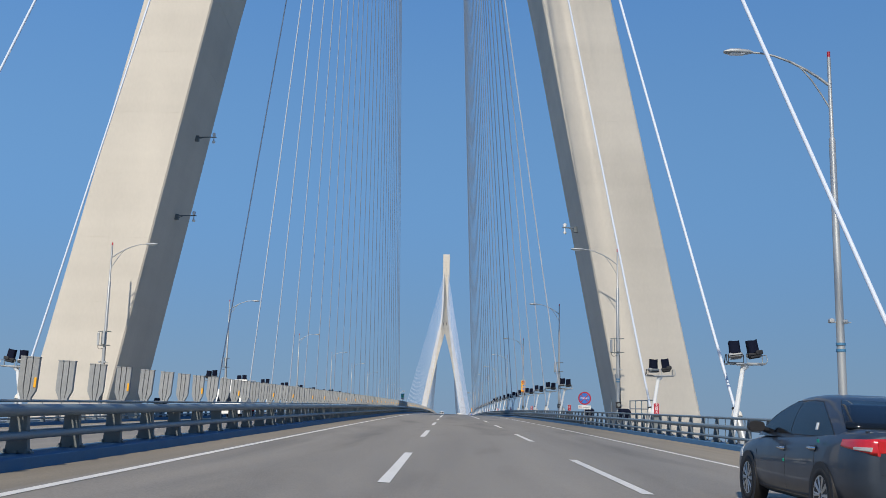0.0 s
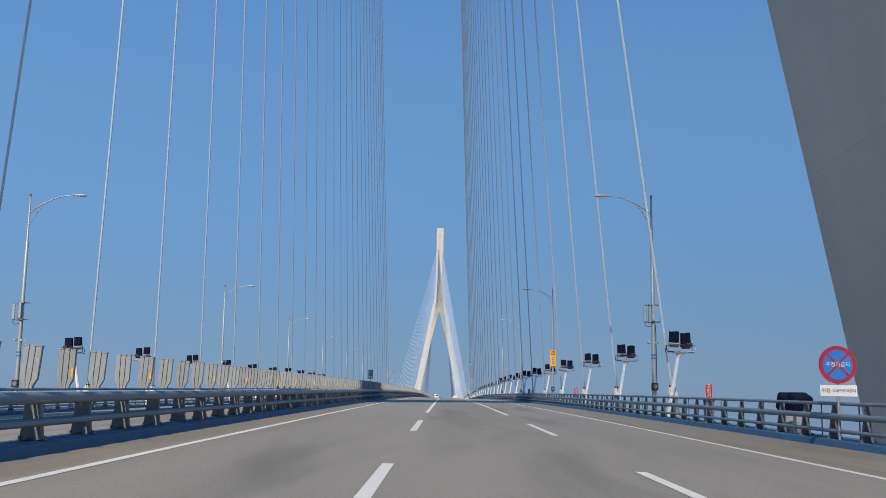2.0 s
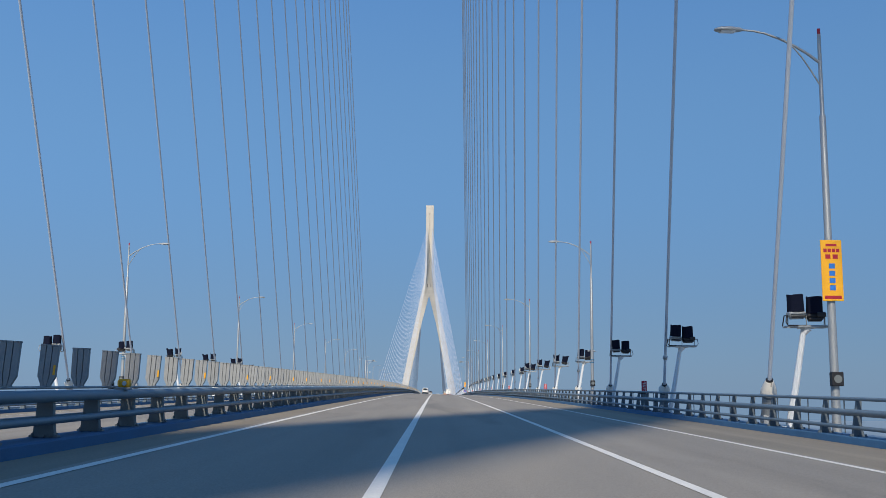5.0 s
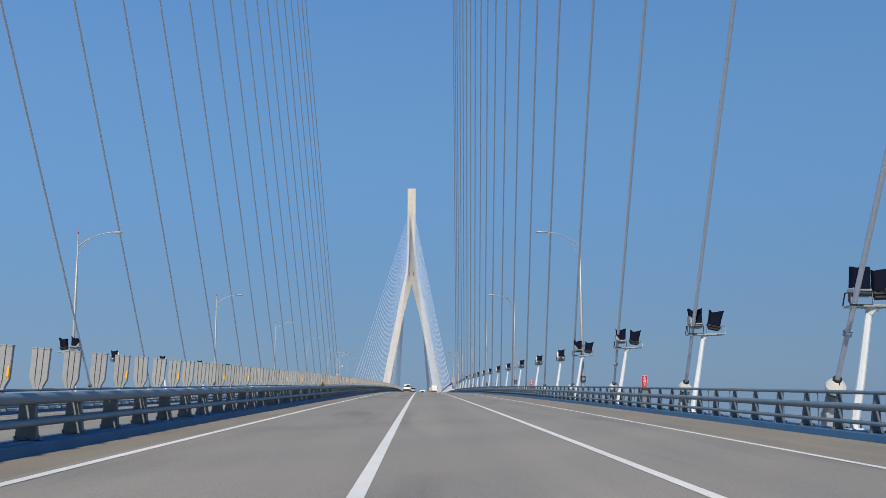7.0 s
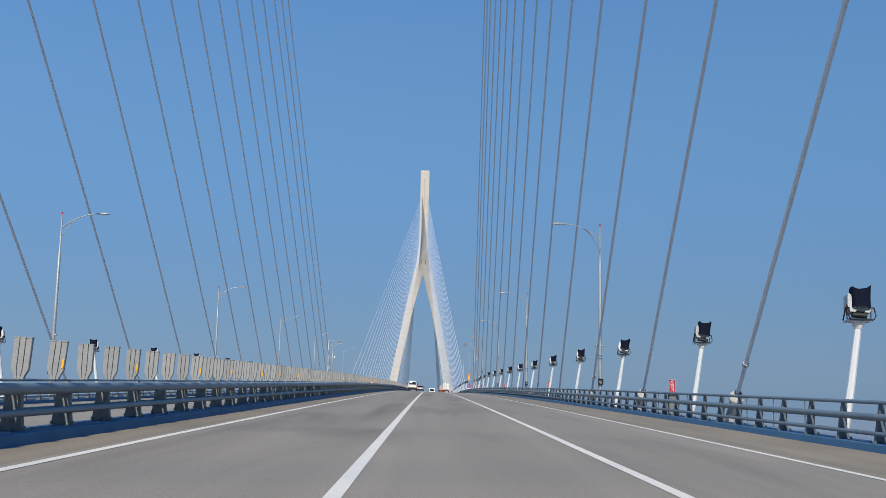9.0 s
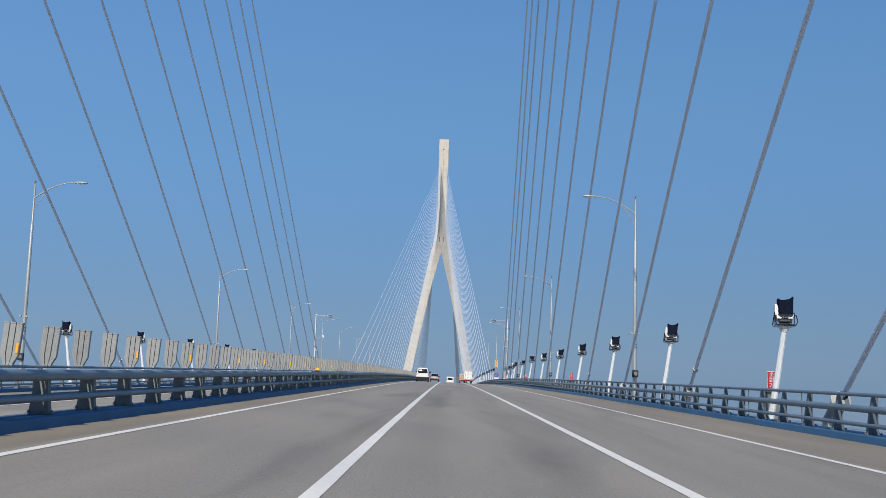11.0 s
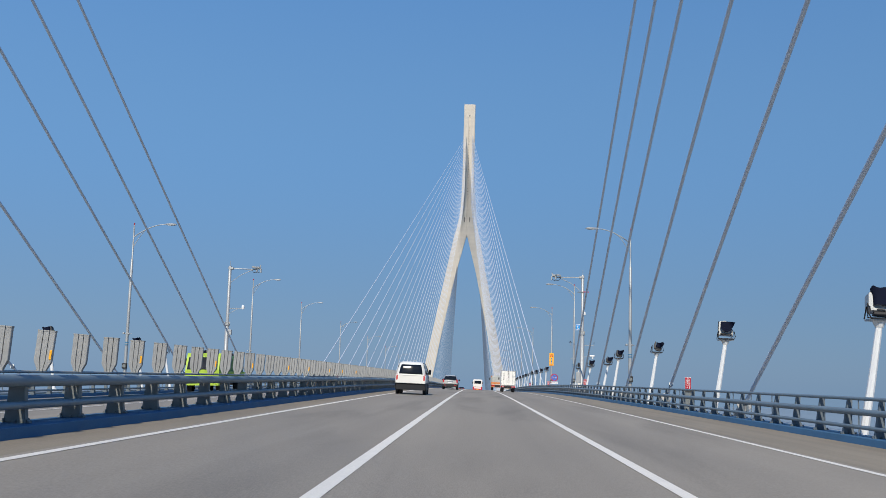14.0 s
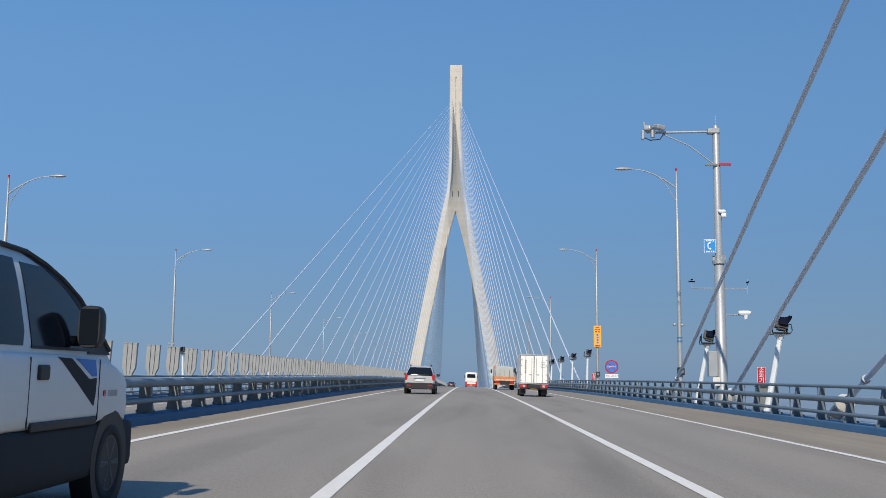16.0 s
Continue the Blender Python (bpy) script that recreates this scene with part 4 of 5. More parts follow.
# pipe railing and a small light on the ledge before the first pylon
ob = base("ledge_railing", pose(10.6, 0, 0), "grey pipe railing on the ledge before the pylon foot", "railing")
for z in (1.35, 1.85):
    part("rail_pipe", Shape().tube([(0, y, deck(y, 10.6) + z) for y in along(58.6, 66.6, 2.0)], 0.03, 8), STEEL, ob)
me = Shape().tube([(0, 0, -0.02), (0, 0, 1.88)], 0.035, 8).mesh("post", STEEL)
for y in along(58.6, 66.6, 2.0):
    p = new("post", me)
    p.parent = ob
    p.location = (0, y, deck(y, 10.6))
ob = base("ledge_light", pose(10.15, 71.4, deck(71.4, 10.15)), "small white light on a thin post beside the pylon", "light")
part("post", Shape().tube([(0, 0, 0), (0, 0, 2.75)], 0.03, 8), GALV, ob)
part("lamp_head", Shape().box((-0.05, -0.05, 2.86), (0.14, 0.16, 0.3), 0.04), WHITE, ob, "white lamp head")


def barrier_beacon(y):
    z0 = deck(y, -6.88) + 0.84
    ob = base("barrier_beacon", pose(-6.755, y, z0), "small yellow warning beacon with white lamp on the barrier tube", "beacon", "barrier beacons")
    part("saddle", Shape().box((0, 0, 0.02), (0.3, 0.14, 0.04), 0.012), GALV, ob)
    part("housing", Shape().box((0.02, 0, 0.115), (0.22, 0.16, 0.15), 0.035), YELLOW, ob)
    part("lamp", Shape().tube([(0.04, -0.1, 0.11), (0.04, -0.075, 0.11)], [0.03, 0.045], 12), WHITE, ob, "white lamp")
    part("power_pack", Shape().box((-0.22, 0.02, 0.07), (0.09, 0.1, 0.12), 0.012), PLASTIC, ob, "dark power pack")


for y in (140.9, 232.8, 329.4):
    barrier_beacon(y)


# ---- vehicles ----
def paint(name, base_colour, metal=0.3):
    return material(name, base_colour, 0.35, metal=metal, grain=0.02, grain_size=200, stain=0.05, stain_size=2, bump=0.0, coat=0.5)


SILVER = paint("silver_car_paint", (0.50, 0.50, 0.48), 0.3)
SLATE = material("slate_car_paint", (0.040, 0.054, 0.074), 0.45, metal=0.4, grain=0.02, grain_size=200, stain=0.05, stain_size=2, bump=0.0, coat=0.4)
NIGHT = paint("dark_car_paint", (0.02, 0.024, 0.035), 0.3)
VAN_WHITE = material("van_white_paint", (0.70, 0.70, 0.66), 0.5, grain=0.03, stain=0.08, stain_size=1.5, bump=0.0)
VAN_GREY = material("van_grey_paint", (0.012, 0.014, 0.018), 0.8, grain=0.04, stain=0.15, bump=0.0)
BUS_WHITE = paint("bus_white_paint", (0.75, 0.72, 0.66), 0.0)
BUS_RED = paint("bus_red_paint", (0.50, 0.03, 0.04), 0.0)
BOX_WHITE = material("box_panel_white", (0.78, 0.77, 0.72), 0.5, grain=0.04, stain=0.1, stain_size=1.2)
ORANGE = material("orange_truck_paint", (0.55, 0.20, 0.06), 0.6, grain=0.15, grain_size=8, stain=0.4, stain_size=4)
TARP = material("grey_tarpaulin", (0.40, 0.41, 0.38), 0.8, grain=0.08, stain=0.2)
CONTAINER = material("green_container_paint", (0.10, 0.21, 0.05), 0.6, grain=0.1, stain=0.25)
LIME = material("lime_truck_paint", (0.36, 0.52, 0.04), 0.55, grain=0.1, stain=0.25)
CLEAR = material("clear_lens", (0.42, 0.40, 0.38), 0.25, grain=0.05, stain=0.1)
DIM_RIM = material("dark_steel_rim", (0.085, 0.085, 0.085), 0.6, metal=0.3)
CHROME = material("chrome", (0.7, 0.7, 0.7), 0.15, metal=1.0, grain=0.02, stain=0.04, bump=0.0)


def wheel_shapes(r, w, spokes):
    """Tyre and rim round the x axis, outer side at +x."""
    def ring(rad, x, n=28):
        return [(x, rad * math.cos(2 * math.pi * k / n), rad * math.sin(2 * math.pi * k / n)) for k in range(n)]
    tyre = Shape().loft([ring(r * 0.66, -w / 2), ring(r * 0.93, -w / 2), ring(r, -w * 0.32), ring(r, w * 0.32), ring(r * 0.93, w / 2), ring(r * 0.68, w / 2), ring(r * 0.66, w * 0.3)], caps=False, smooth=True)
    rim = Shape().loft([ring(r * 0.7, w * 0.47), ring(r * 0.66, w * 0.5), ring(r * 0.62, w * 0.46), ring(r * 0.6, w * 0.1)], caps=False, smooth=True)
    rim.tube([(w * 0.15, 0, 0), (w * 0.47, 0, 0)], r * 0.15, 12)
    for k in range(spokes):
        a = 2 * math.pi * k / spokes
        for da in (-0.07, 0.07):
            rim.tube([(w * 0.42, r * 0.1 * math.cos(a), r * 0.1 * math.sin(a)), (w * 0.44, r * 0.63 * math.cos(a + da), r * 0.63 * math.sin(a + da))], [r * 0.06, r * 0.05], 5)
    back = Shape().tube([(w * 0.02, 0, 0), (w * 0.06, 0, 0)], r * 0.62, 20)
    return tyre, rim, back


def add_wheels(ob, r, w, xs, ys, spokes=8, rim_mat=None):
    tyre, rim, back = wheel_shapes(r, w, spokes)
    mt, mr, mb = tyre.mesh("tyre", TYRE), rim.mesh("rim", rim_mat or ALLOY), back.mesh("brake_disc", PLASTIC)
    for y in ys:
        for sx in (-1, 1):
            t = new("tyre", mt)
            t.parent = ob
            t.matrix_basis = pose(sx * xs, y, r, 0, 0, 0 if sx > 0 else 180)
            for nm, me in (("rim", mr), ("brake_disc", mb)):
                q = new(nm, me)
                q.parent = t


def section(y, zb, zt, w, flat=0.8):
    """A rounded car-body section across the car."""
    half = [(w * 0.80, zb), (w * 0.96, zb + (zt - zb) * 0.10), (w, zb + (zt - zb) * 0.32), (w, zb + (zt - zb) * 0.55), (w * 0.985, zb + (zt - zb) * 0.78), (w * 0.94, zb + (zt - zb) * 0.93), (w * flat, zt)]
    return [(x, y, z) for x, z in half] + [(-x, y, z) for x, z in reversed(half)]


def cabin_ring(z, yr, yf, hw):
    c = min(0.16, hw * 0.3)
    return [(hw - c, yr, z), (hw, yr + c, z), (hw, (yr + yf) / 2, z), (hw, yf - c, z), (hw - c, yf, z), (0, yf + 0.05, z), (-hw + c, yf, z), (-hw, yf - c, z), (-hw, (yr + yf) / 2, z), (-hw, yr + c, z), (-hw + c, yr, z), (0, yr - 0.04, z)]


def pane(corners, out, t=0.012):
    """A thin window pane from four corners, pushed out along a direction."""
    o = Vector(out).normalized()
    c = [Vector(p) for p in corners]
    return Shape().loft([[p - o * t for p in c], [p + o * t for p in c]])


def arch(ob, r, x, ys):
    # black discs in place of the shaded gap round each wheel
    for y in ys:
        for sx in (-1, 1):
            part("arch_shade", Shape().tube([(sx * (x - 0.16), y, r), (sx * (x + 0.006), y, r)], r * 1.2, 24), PLASTIC, ob)


def glide(rows, n):
    """More rows on a smooth line through the given ones (the first number of a row runs on)."""
    out = []
    for k in range(len(rows) - 1):
        a, b, c, d = rows[max(k - 1, 0)], rows[k], rows[k + 1], rows[min(k + 2, len(rows) - 1)]
        for i in range(n):
            u = i / n
            out.append(tuple(0.5 * (2 * q + (r - p) * u + (2 * p - 5 * q + 4 * r - t) * u * u + (3 * q - p - 3 * r + t) * u ** 3) for p, q, r, t in zip(a, b, c, d)))
    return out + [tuple(float(v) for v in rows[-1])]


def at_row(rows, key):
    """The row of a smooth body at one height or station."""
    for a, b in zip(rows, rows[1:]):
        if a[0] <= key <= b[0]:
            u = (key - a[0]) / max(1e-9, b[0] - a[0])
            return [p + (q - p) * u for p, q in zip(a, b)]
    return list(rows[0] if key < rows[0][0] else rows[-1])


def side_pane(rows, sx, z0, z1, back, front, proud=0.007, bow=0.0):
    """A window on a cabin's flank: it follows the flank between two heights and two slanting edges."""
    sh, nz, ny = Shape(), 7, 8
    vs = []
    for i in range(nz):
        u = i / (nz - 1)
        for k in range(ny):
            v = k / (ny - 1)
            zz = z0 + (z1 - z0) * u + bow * u * 4 * v * (1 - v)
            hw = at_row(rows, zz)[3]
            yy = back(zz) + (front(zz) - back(zz)) * v
            vs.append((sx * (hw + proud), yy, zz))
    face = [(i * ny + k, i * ny + k + 1, i * ny + ny + k + 1, i * ny + ny + k) for i in range(nz - 1) for k in range(ny - 1)]
    sh.add(vs, face, True)
    vs += [(x - sx * 0.02, y, z) for x, y, z in vs]
    o = nz * ny
    fs = [tuple(o + e for e in reversed(q)) for q in face]
    edge = list(range(ny)) + [i * ny + ny - 1 for i in range(1, nz)] + [(nz - 1) * ny + k for k in range(ny - 2, -1, -1)] + [i * ny for i in range(nz - 2, 0, -1)]
    for a, b in zip(edge, edge[1:] + edge[:1]):
        fs.append((a, b, o + b, o + a))
    return sh.add(vs, fs)


def flank(st, sx, ys, f0, f1, proud=0.006, heights=None, taper=0.0):
    """A lamp or panel lying on the body's flank, between two shares of its height, wrapping with it."""
    sh = Shape()
    rows = []
    for step, y in enumerate(ys):
        slim = taper * step / (len(ys) - 1)
        q = at_row(st, y)
        ring = section(*q)[:7]
        pts = []
        for i in range(5):
            zz = q[1] + (q[2] - q[1]) * (f0 + (f1 - f0) * i / 4)
            if heights:
                zz = min(heights[0] + (heights[1] - heights[0]) * (slim * 0.75 + (1 - slim) * i / 4), q[2] - 0.012 + 0.003 * i)
            for a, b in zip(ring, ring[1:]):
                if a[2] <= zz <= b[2]:
                    u = (zz - a[2]) / max(1e-9, b[2] - a[2])
                    pts.append((sx * (a[0] + (b[0] - a[0]) * u + proud), y - proud * (1.0 if y < -1.9 else 0.0), zz))
                    break
        rows.append(pts)
    back = [[(x - sx * 0.03, y, z) for x, y, z in r] for r in rows]
    sh.loft([r + b[::-1] for r, b in zip(rows, back)], smooth=True)
    return sh


def end_pane(rows, z0, z1, rear, share0, share1):
    """A windscreen or rear window that follows the cabin's end."""
    sh = Shape()
    vs, nz, nx = [], 6, 9
    for i in range(nz):
        zz = z0 + (z1 - z0) * i / (nz - 1)
        q = at_row(rows, zz)
        sh_w = share0 + (share1 - share0) * i / (nz - 1)
        for k in range(nx):
            v = -1 + 2 * k / (nx - 1)
            yy = (q[1] - 0.04 * (1 - abs(v)) - 0.012) if rear else (q[2] + 0.05 * (1 - abs(v)) + 0.012)
            vs.append((v * (q[3] - 0.16) * sh_w, yy, zz + 0.006))
    o = nz * nx
    vs += [(x, y + (0.02 if rear else -0.02), z - 0.02) for x, y, z in vs]
    fs = []
    for i in range(nz - 1):
        for k in range(nx - 1):
            q = (i * nx + k, i * nx + k + 1, i * nx + nx + k + 1, i * nx + nx + k)
            fs += [q, tuple(o + e for e in reversed(q))]
    edge = list(range(nx)) + [i * nx + nx - 1 for i in range(1, nz)] + [(nz - 1) * nx + k for k in range(nx - 2, -1, -1)] + [i * nx for i in range(nz - 2, 0, -1)]
    for a, b in zip(edge, edge[1:] + edge[:1]):
        fs.append((a, b, o + b, o + a))
    return sh.add(vs, fs, True)


def sedan(m, colour, label, near):
    ob = base("car", m, label, "car")
    st = glide([(-2.28, 0.40, 0.97, 0.64), (-2.24, 0.30, 1.01, 0.75), (-2.05, 0.24, 1.045, 0.84), (-1.5, 0.2, 1.02, 0.885), (-0.6, 0.18, 0.965, 0.89), (0.4, 0.18, 0.93, 0.89), (1.1, 0.18, 0.90, 0.88), (1.6, 0.2, 0.84, 0.865), (2.0, 0.24, 0.75, 0.82), (2.2, 0.3, 0.66, 0.72), (2.27, 0.36, 0.56, 0.6)], 4)
    body = part("body", Shape().loft([section(*q) for q in st], smooth=True), colour, ob)
    rows = glide([(0.90, -1.92, 1.25, 0.82), (1.04, -1.72, 0.98, 0.785), (1.18, -1.46, 0.70, 0.735), (1.30, -1.17, 0.36, 0.67), (1.385, -0.94, 0.06, 0.60), (1.42, -0.74, -0.14, 0.51), (1.44, -0.5, -0.3, 0.36)], 4)
    part("cabin", Shape().loft([cabin_ring(*q) for q in rows], smooth=True), colour, ob)
    for sx in (-1, 1):
        part("window_frame", side_pane(rows, sx, 0.940, 1.352, lambda z: at_row(rows, z)[1] + 0.25 + 0.1 * max(0.0, 1.0 - z), lambda z: min(at_row(rows, z)[2] - 0.12, 0.92), 0.002, 0.012), PLASTIC, ob, "black window surround")
        part("side_window", side_pane(rows, sx, 0.952, 1.335, lambda z: -0.145, lambda z: min(at_row(rows, z)[2] - 0.16, 0.87), proud=0.004, bow=0.012), GLASS, ob, "tinted front side window")
        part("side_window", side_pane(rows, sx, 0.952, 1.335, lambda z: at_row(rows, z)[1] + 0.28 + 0.12 * max(0.0, 1.02 - z), lambda z: -0.165, proud=0.004, bow=0.012), GLASS, ob, "tinted rear side window")
        mir = Shape()
        rings = []
        for y, k in ((0.80, 0.5), (0.775, 0.85), (0.72, 1.0), (0.66, 1.0), (0.64, 0.94)):
            rings.append([(sx * (0.975 + 0.105 * k * math.copysign(abs(math.cos(a)) ** 0.6, math.cos(a))), y, 1.015 + 0.068 * k * math.copysign(abs(math.sin(a)) ** 0.6, math.sin(a))) for a in [2 * math.pi * i / 16 for i in range(16)]])
        mr = part("mirror", mir.loft(rings, smooth=True), PLASTIC, ob, "black door mirror")
        part("mirror_stalk", Shape().tube([(sx * 0.80, 0.74, 0.97), (sx * 0.9, 0.72, 0.985)], 0.035, 8), PLASTIC, mr)
        for y, z in ((-0.06, 0.775), (-1.10, 0.815)):
            h = part("door_handle", Shape().tube([(sx * 0.885, y - 0.1, z), (sx * 0.915, y - 0.07, z), (sx * 0.917, y + 0.07, z), (sx * 0.885, y + 0.1, z)], 0.017, 8), CHROME, ob, "chrome door handle")
            part("handle_recess", Shape().box((sx * 0.883, y, z), (0.016, 0.15, 0.075), 0.007), colour, h)
        lamp = part("tail_lamp", flank(st, sx, [-2.277, -2.262, -2.25, -2.23, -2.18, -2.1, -2.0, -1.9, -1.84], 0.735, 0.9, heights=(0.79, 0.965), taper=0.6), LAMP_RED, ob, "red tail lamp")
        part("reversing_lamp", flank(st, sx, [-2.26, -2.24, -2.2, -2.15, -2.1], 0.745, 0.80, 0.011, heights=(0.83, 0.875), taper=0.4), CLEAR, lamp, "clear reversing lamp")
        part("lamp_face", Shape().box((sx * 0.50, -2.278, 0.885), (0.30, 0.02, 0.13), 0.009), LAMP_RED, lamp)
        part("head_lamp", flank(st, sx, [1.75, 1.85, 1.95, 2.05, 2.15], 0.62, 0.86), LENS, ob)
        for y in (1.02, -0.16, -1.14):
            part("door_seam", flank(st, sx, [y - 0.004, y + 0.004], 0.16, 0.92, 0.002), PLASTIC, ob)
        part("sill_line", flank(st, sx, along(-1.0, 1.0, 0.25), 0.10, 0.13, 0.003), PLASTIC, ob)
    part("rear_window", end_pane(rows, 1.06, 1.36, True, 1.18, 1.14), GLASS, ob)
    part("windscreen", end_pane(rows, 1.0, 1.36, False, 1.06, 1.0), GLASS, ob)
    part("boot_seam", Shape().box((0, -2.13, 1.028), (1.42, 0.01, 0.012)), PLASTIC, ob)
    part("boot_lip", Shape().tube([(-0.68, -2.15, 1.02), (-0.4, -2.2, 1.035), (0.4, -2.2, 1.035), (0.68, -2.15, 1.02)], 0.02, 8), colour, ob)
    part("boot_trim", Shape().box((0, -2.295, 0.93), (0.62, 0.02, 0.03), 0.008), CHROME, ob)
    part("bumper_seam", Shape().box((0, -2.27, 0.6), (1.24, 0.02, 0.008)), PLASTIC, ob)
    part("number_plate", Shape().box((0, -2.30, 0.72), (0.5, 0.015, 0.12), 0.005), WHITE, ob)
    arch(ob, 0.31, 0.886, (1.36, -1.36))
    add_wheels(ob, 0.315, 0.21, 0.792, (1.36, -1.36), 10)
    if near:
        part("sticker", side_pane(rows, -1, 1.02, 1.10, lambda z: -1.02 + 0.2 * (z - 1.0), lambda z: -0.965 + 0.2 * (z - 1.0), 0.012), WHITE, ob)
        part("tape", Shape().box((-0.893, -1.30, 0.90), (0.008, 0.06, 0.035)), GREEN, ob)
        part("tape", Shape().box((-0.893, -0.12, 0.63), (0.008, 0.05, 0.035)), GREEN, ob)
    return ob


def suv(m, colour, label):
    ob = base("car", m, label, "car")
    st = [(-2.17, 0.5, 0.98, 0.80), (-2.1, 0.42, 1.05, 0.89), (-1.6, 0.38, 1.06, 0.91), (0.3, 0.36, 1.03, 0.91), (1.0, 0.36, 1.02, 0.9), (1.6, 0.38, 0.98, 0.88), (2.05, 0.44, 0.86, 0.82), (2.18, 0.5, 0.72, 0.7)]
    part("body", Shape().loft([section(*q) for q in st], smooth=True), colour, ob)
    st = [(-2.24, 0.32, 0.66, 0.82), (-2.15, 0.28, 0.66, 0.915), (0, 0.26, 0.5, 0.925), (2.1, 0.28, 0.6, 0.86), (2.23, 0.32, 0.58, 0.75)]
    part("lower_cladding", Shape().loft([section(*q) for q in st], smooth=True), PLASTIC, ob, "black plastic cladding")
    rows = glide([(1.02, -2.12, 1.1, 0.85), (1.2, -2.02, 0.85, 0.81), (1.5, -1.83, 0.4, 0.71), (1.62, -1.74, 0.1, 0.64), (1.66, -1.5, -0.1, 0.55)], 4)
    part("cabin", Shape().loft([cabin_ring(*q) for q in rows], smooth=True), colour, ob)
    part("rear_window", end_pane(rows, 1.08, 1.56, True, 1.16, 1.16), GLASS, ob)
    part("windscreen", end_pane(rows, 1.1, 1.58, False, 1.1, 1.05), GLASS, ob)
    for sx in (-1, 1):
        for z0, z1, back, front in ((1.1, 1.52, lambda z: -0.1, lambda z: at_row(rows, z)[2] - 0.18), (1.1, 1.52, lambda z: -1.08, lambda z: -0.16), (1.1, 1.5, lambda z: at_row(rows, z)[1] + 0.24, lambda z: -1.14)):
            part("side_window", side_pane(rows, sx, z0, z1, back, front), GLASS, ob)
        part("tail_lamp", Shape().box((sx * 0.80, -2.13, 0.98), (0.16, 0.14, 0.34), 0.04), LAMP_RED, ob, "red tail lamp")
        part("roof_rail", Shape().tube([(sx * 0.6, -1.7, 1.66), (sx * 0.62, -1.5, 1.71), (sx * 0.62, 0.0, 1.70), (sx * 0.6, 0.15, 1.63)], 0.022, 6), PLASTIC, ob)
        part("mirror", Shape().box((sx * 1.0, 0.7, 1.13), (0.2, 0.12, 0.17), 0.05), PLASTIC, ob)
        part("exhaust", Shape().tube([(sx * 0.55, -2.2, 0.3), (sx * 0.55, -2.27, 0.3)], 0.04, 8), CHROME, ob)
        part("fog_reflector", Shape().box((sx * 0.62, -2.25, 0.5), (0.2, 0.02, 0.05)), LAMP_RED, ob)
    part("number_plate", Shape().box((0, -2.2, 0.80), (0.5, 0.03, 0.12), 0.005), WHITE, ob)
    part("tailgate_bar", Shape().box((0, -2.185, 0.92), (0.7, 0.03, 0.05), 0.01), CHROME, ob)
    part("wiper", Shape().tube([(0.0, -2.17, 1.12), (0.4, -2.16, 1.15)], 0.012, 5), PLASTIC, ob)
    arch(ob, 0.35, 0.92, (1.33, -1.3))
    add_wheels(ob, 0.35, 0.23, 0.81, (1.33, -1.3), 6)
    return ob


def slab(y, zb, zt, w):
    """A section with upright flanks."""
    h = zt - zb
    half = [(w * 0.95, zb), (w * 0.99, zb + h * 0.06), (w, zb + h * 0.2), (w, zb + h * 0.6), (w * 0.998, zb + h * 0.9), (w * 0.985, zb + h * 0.97), (w * 0.95, zt)]
    return [(x, y, z) for x, z in half] + [(-x, y, z) for x, z in reversed(half)]


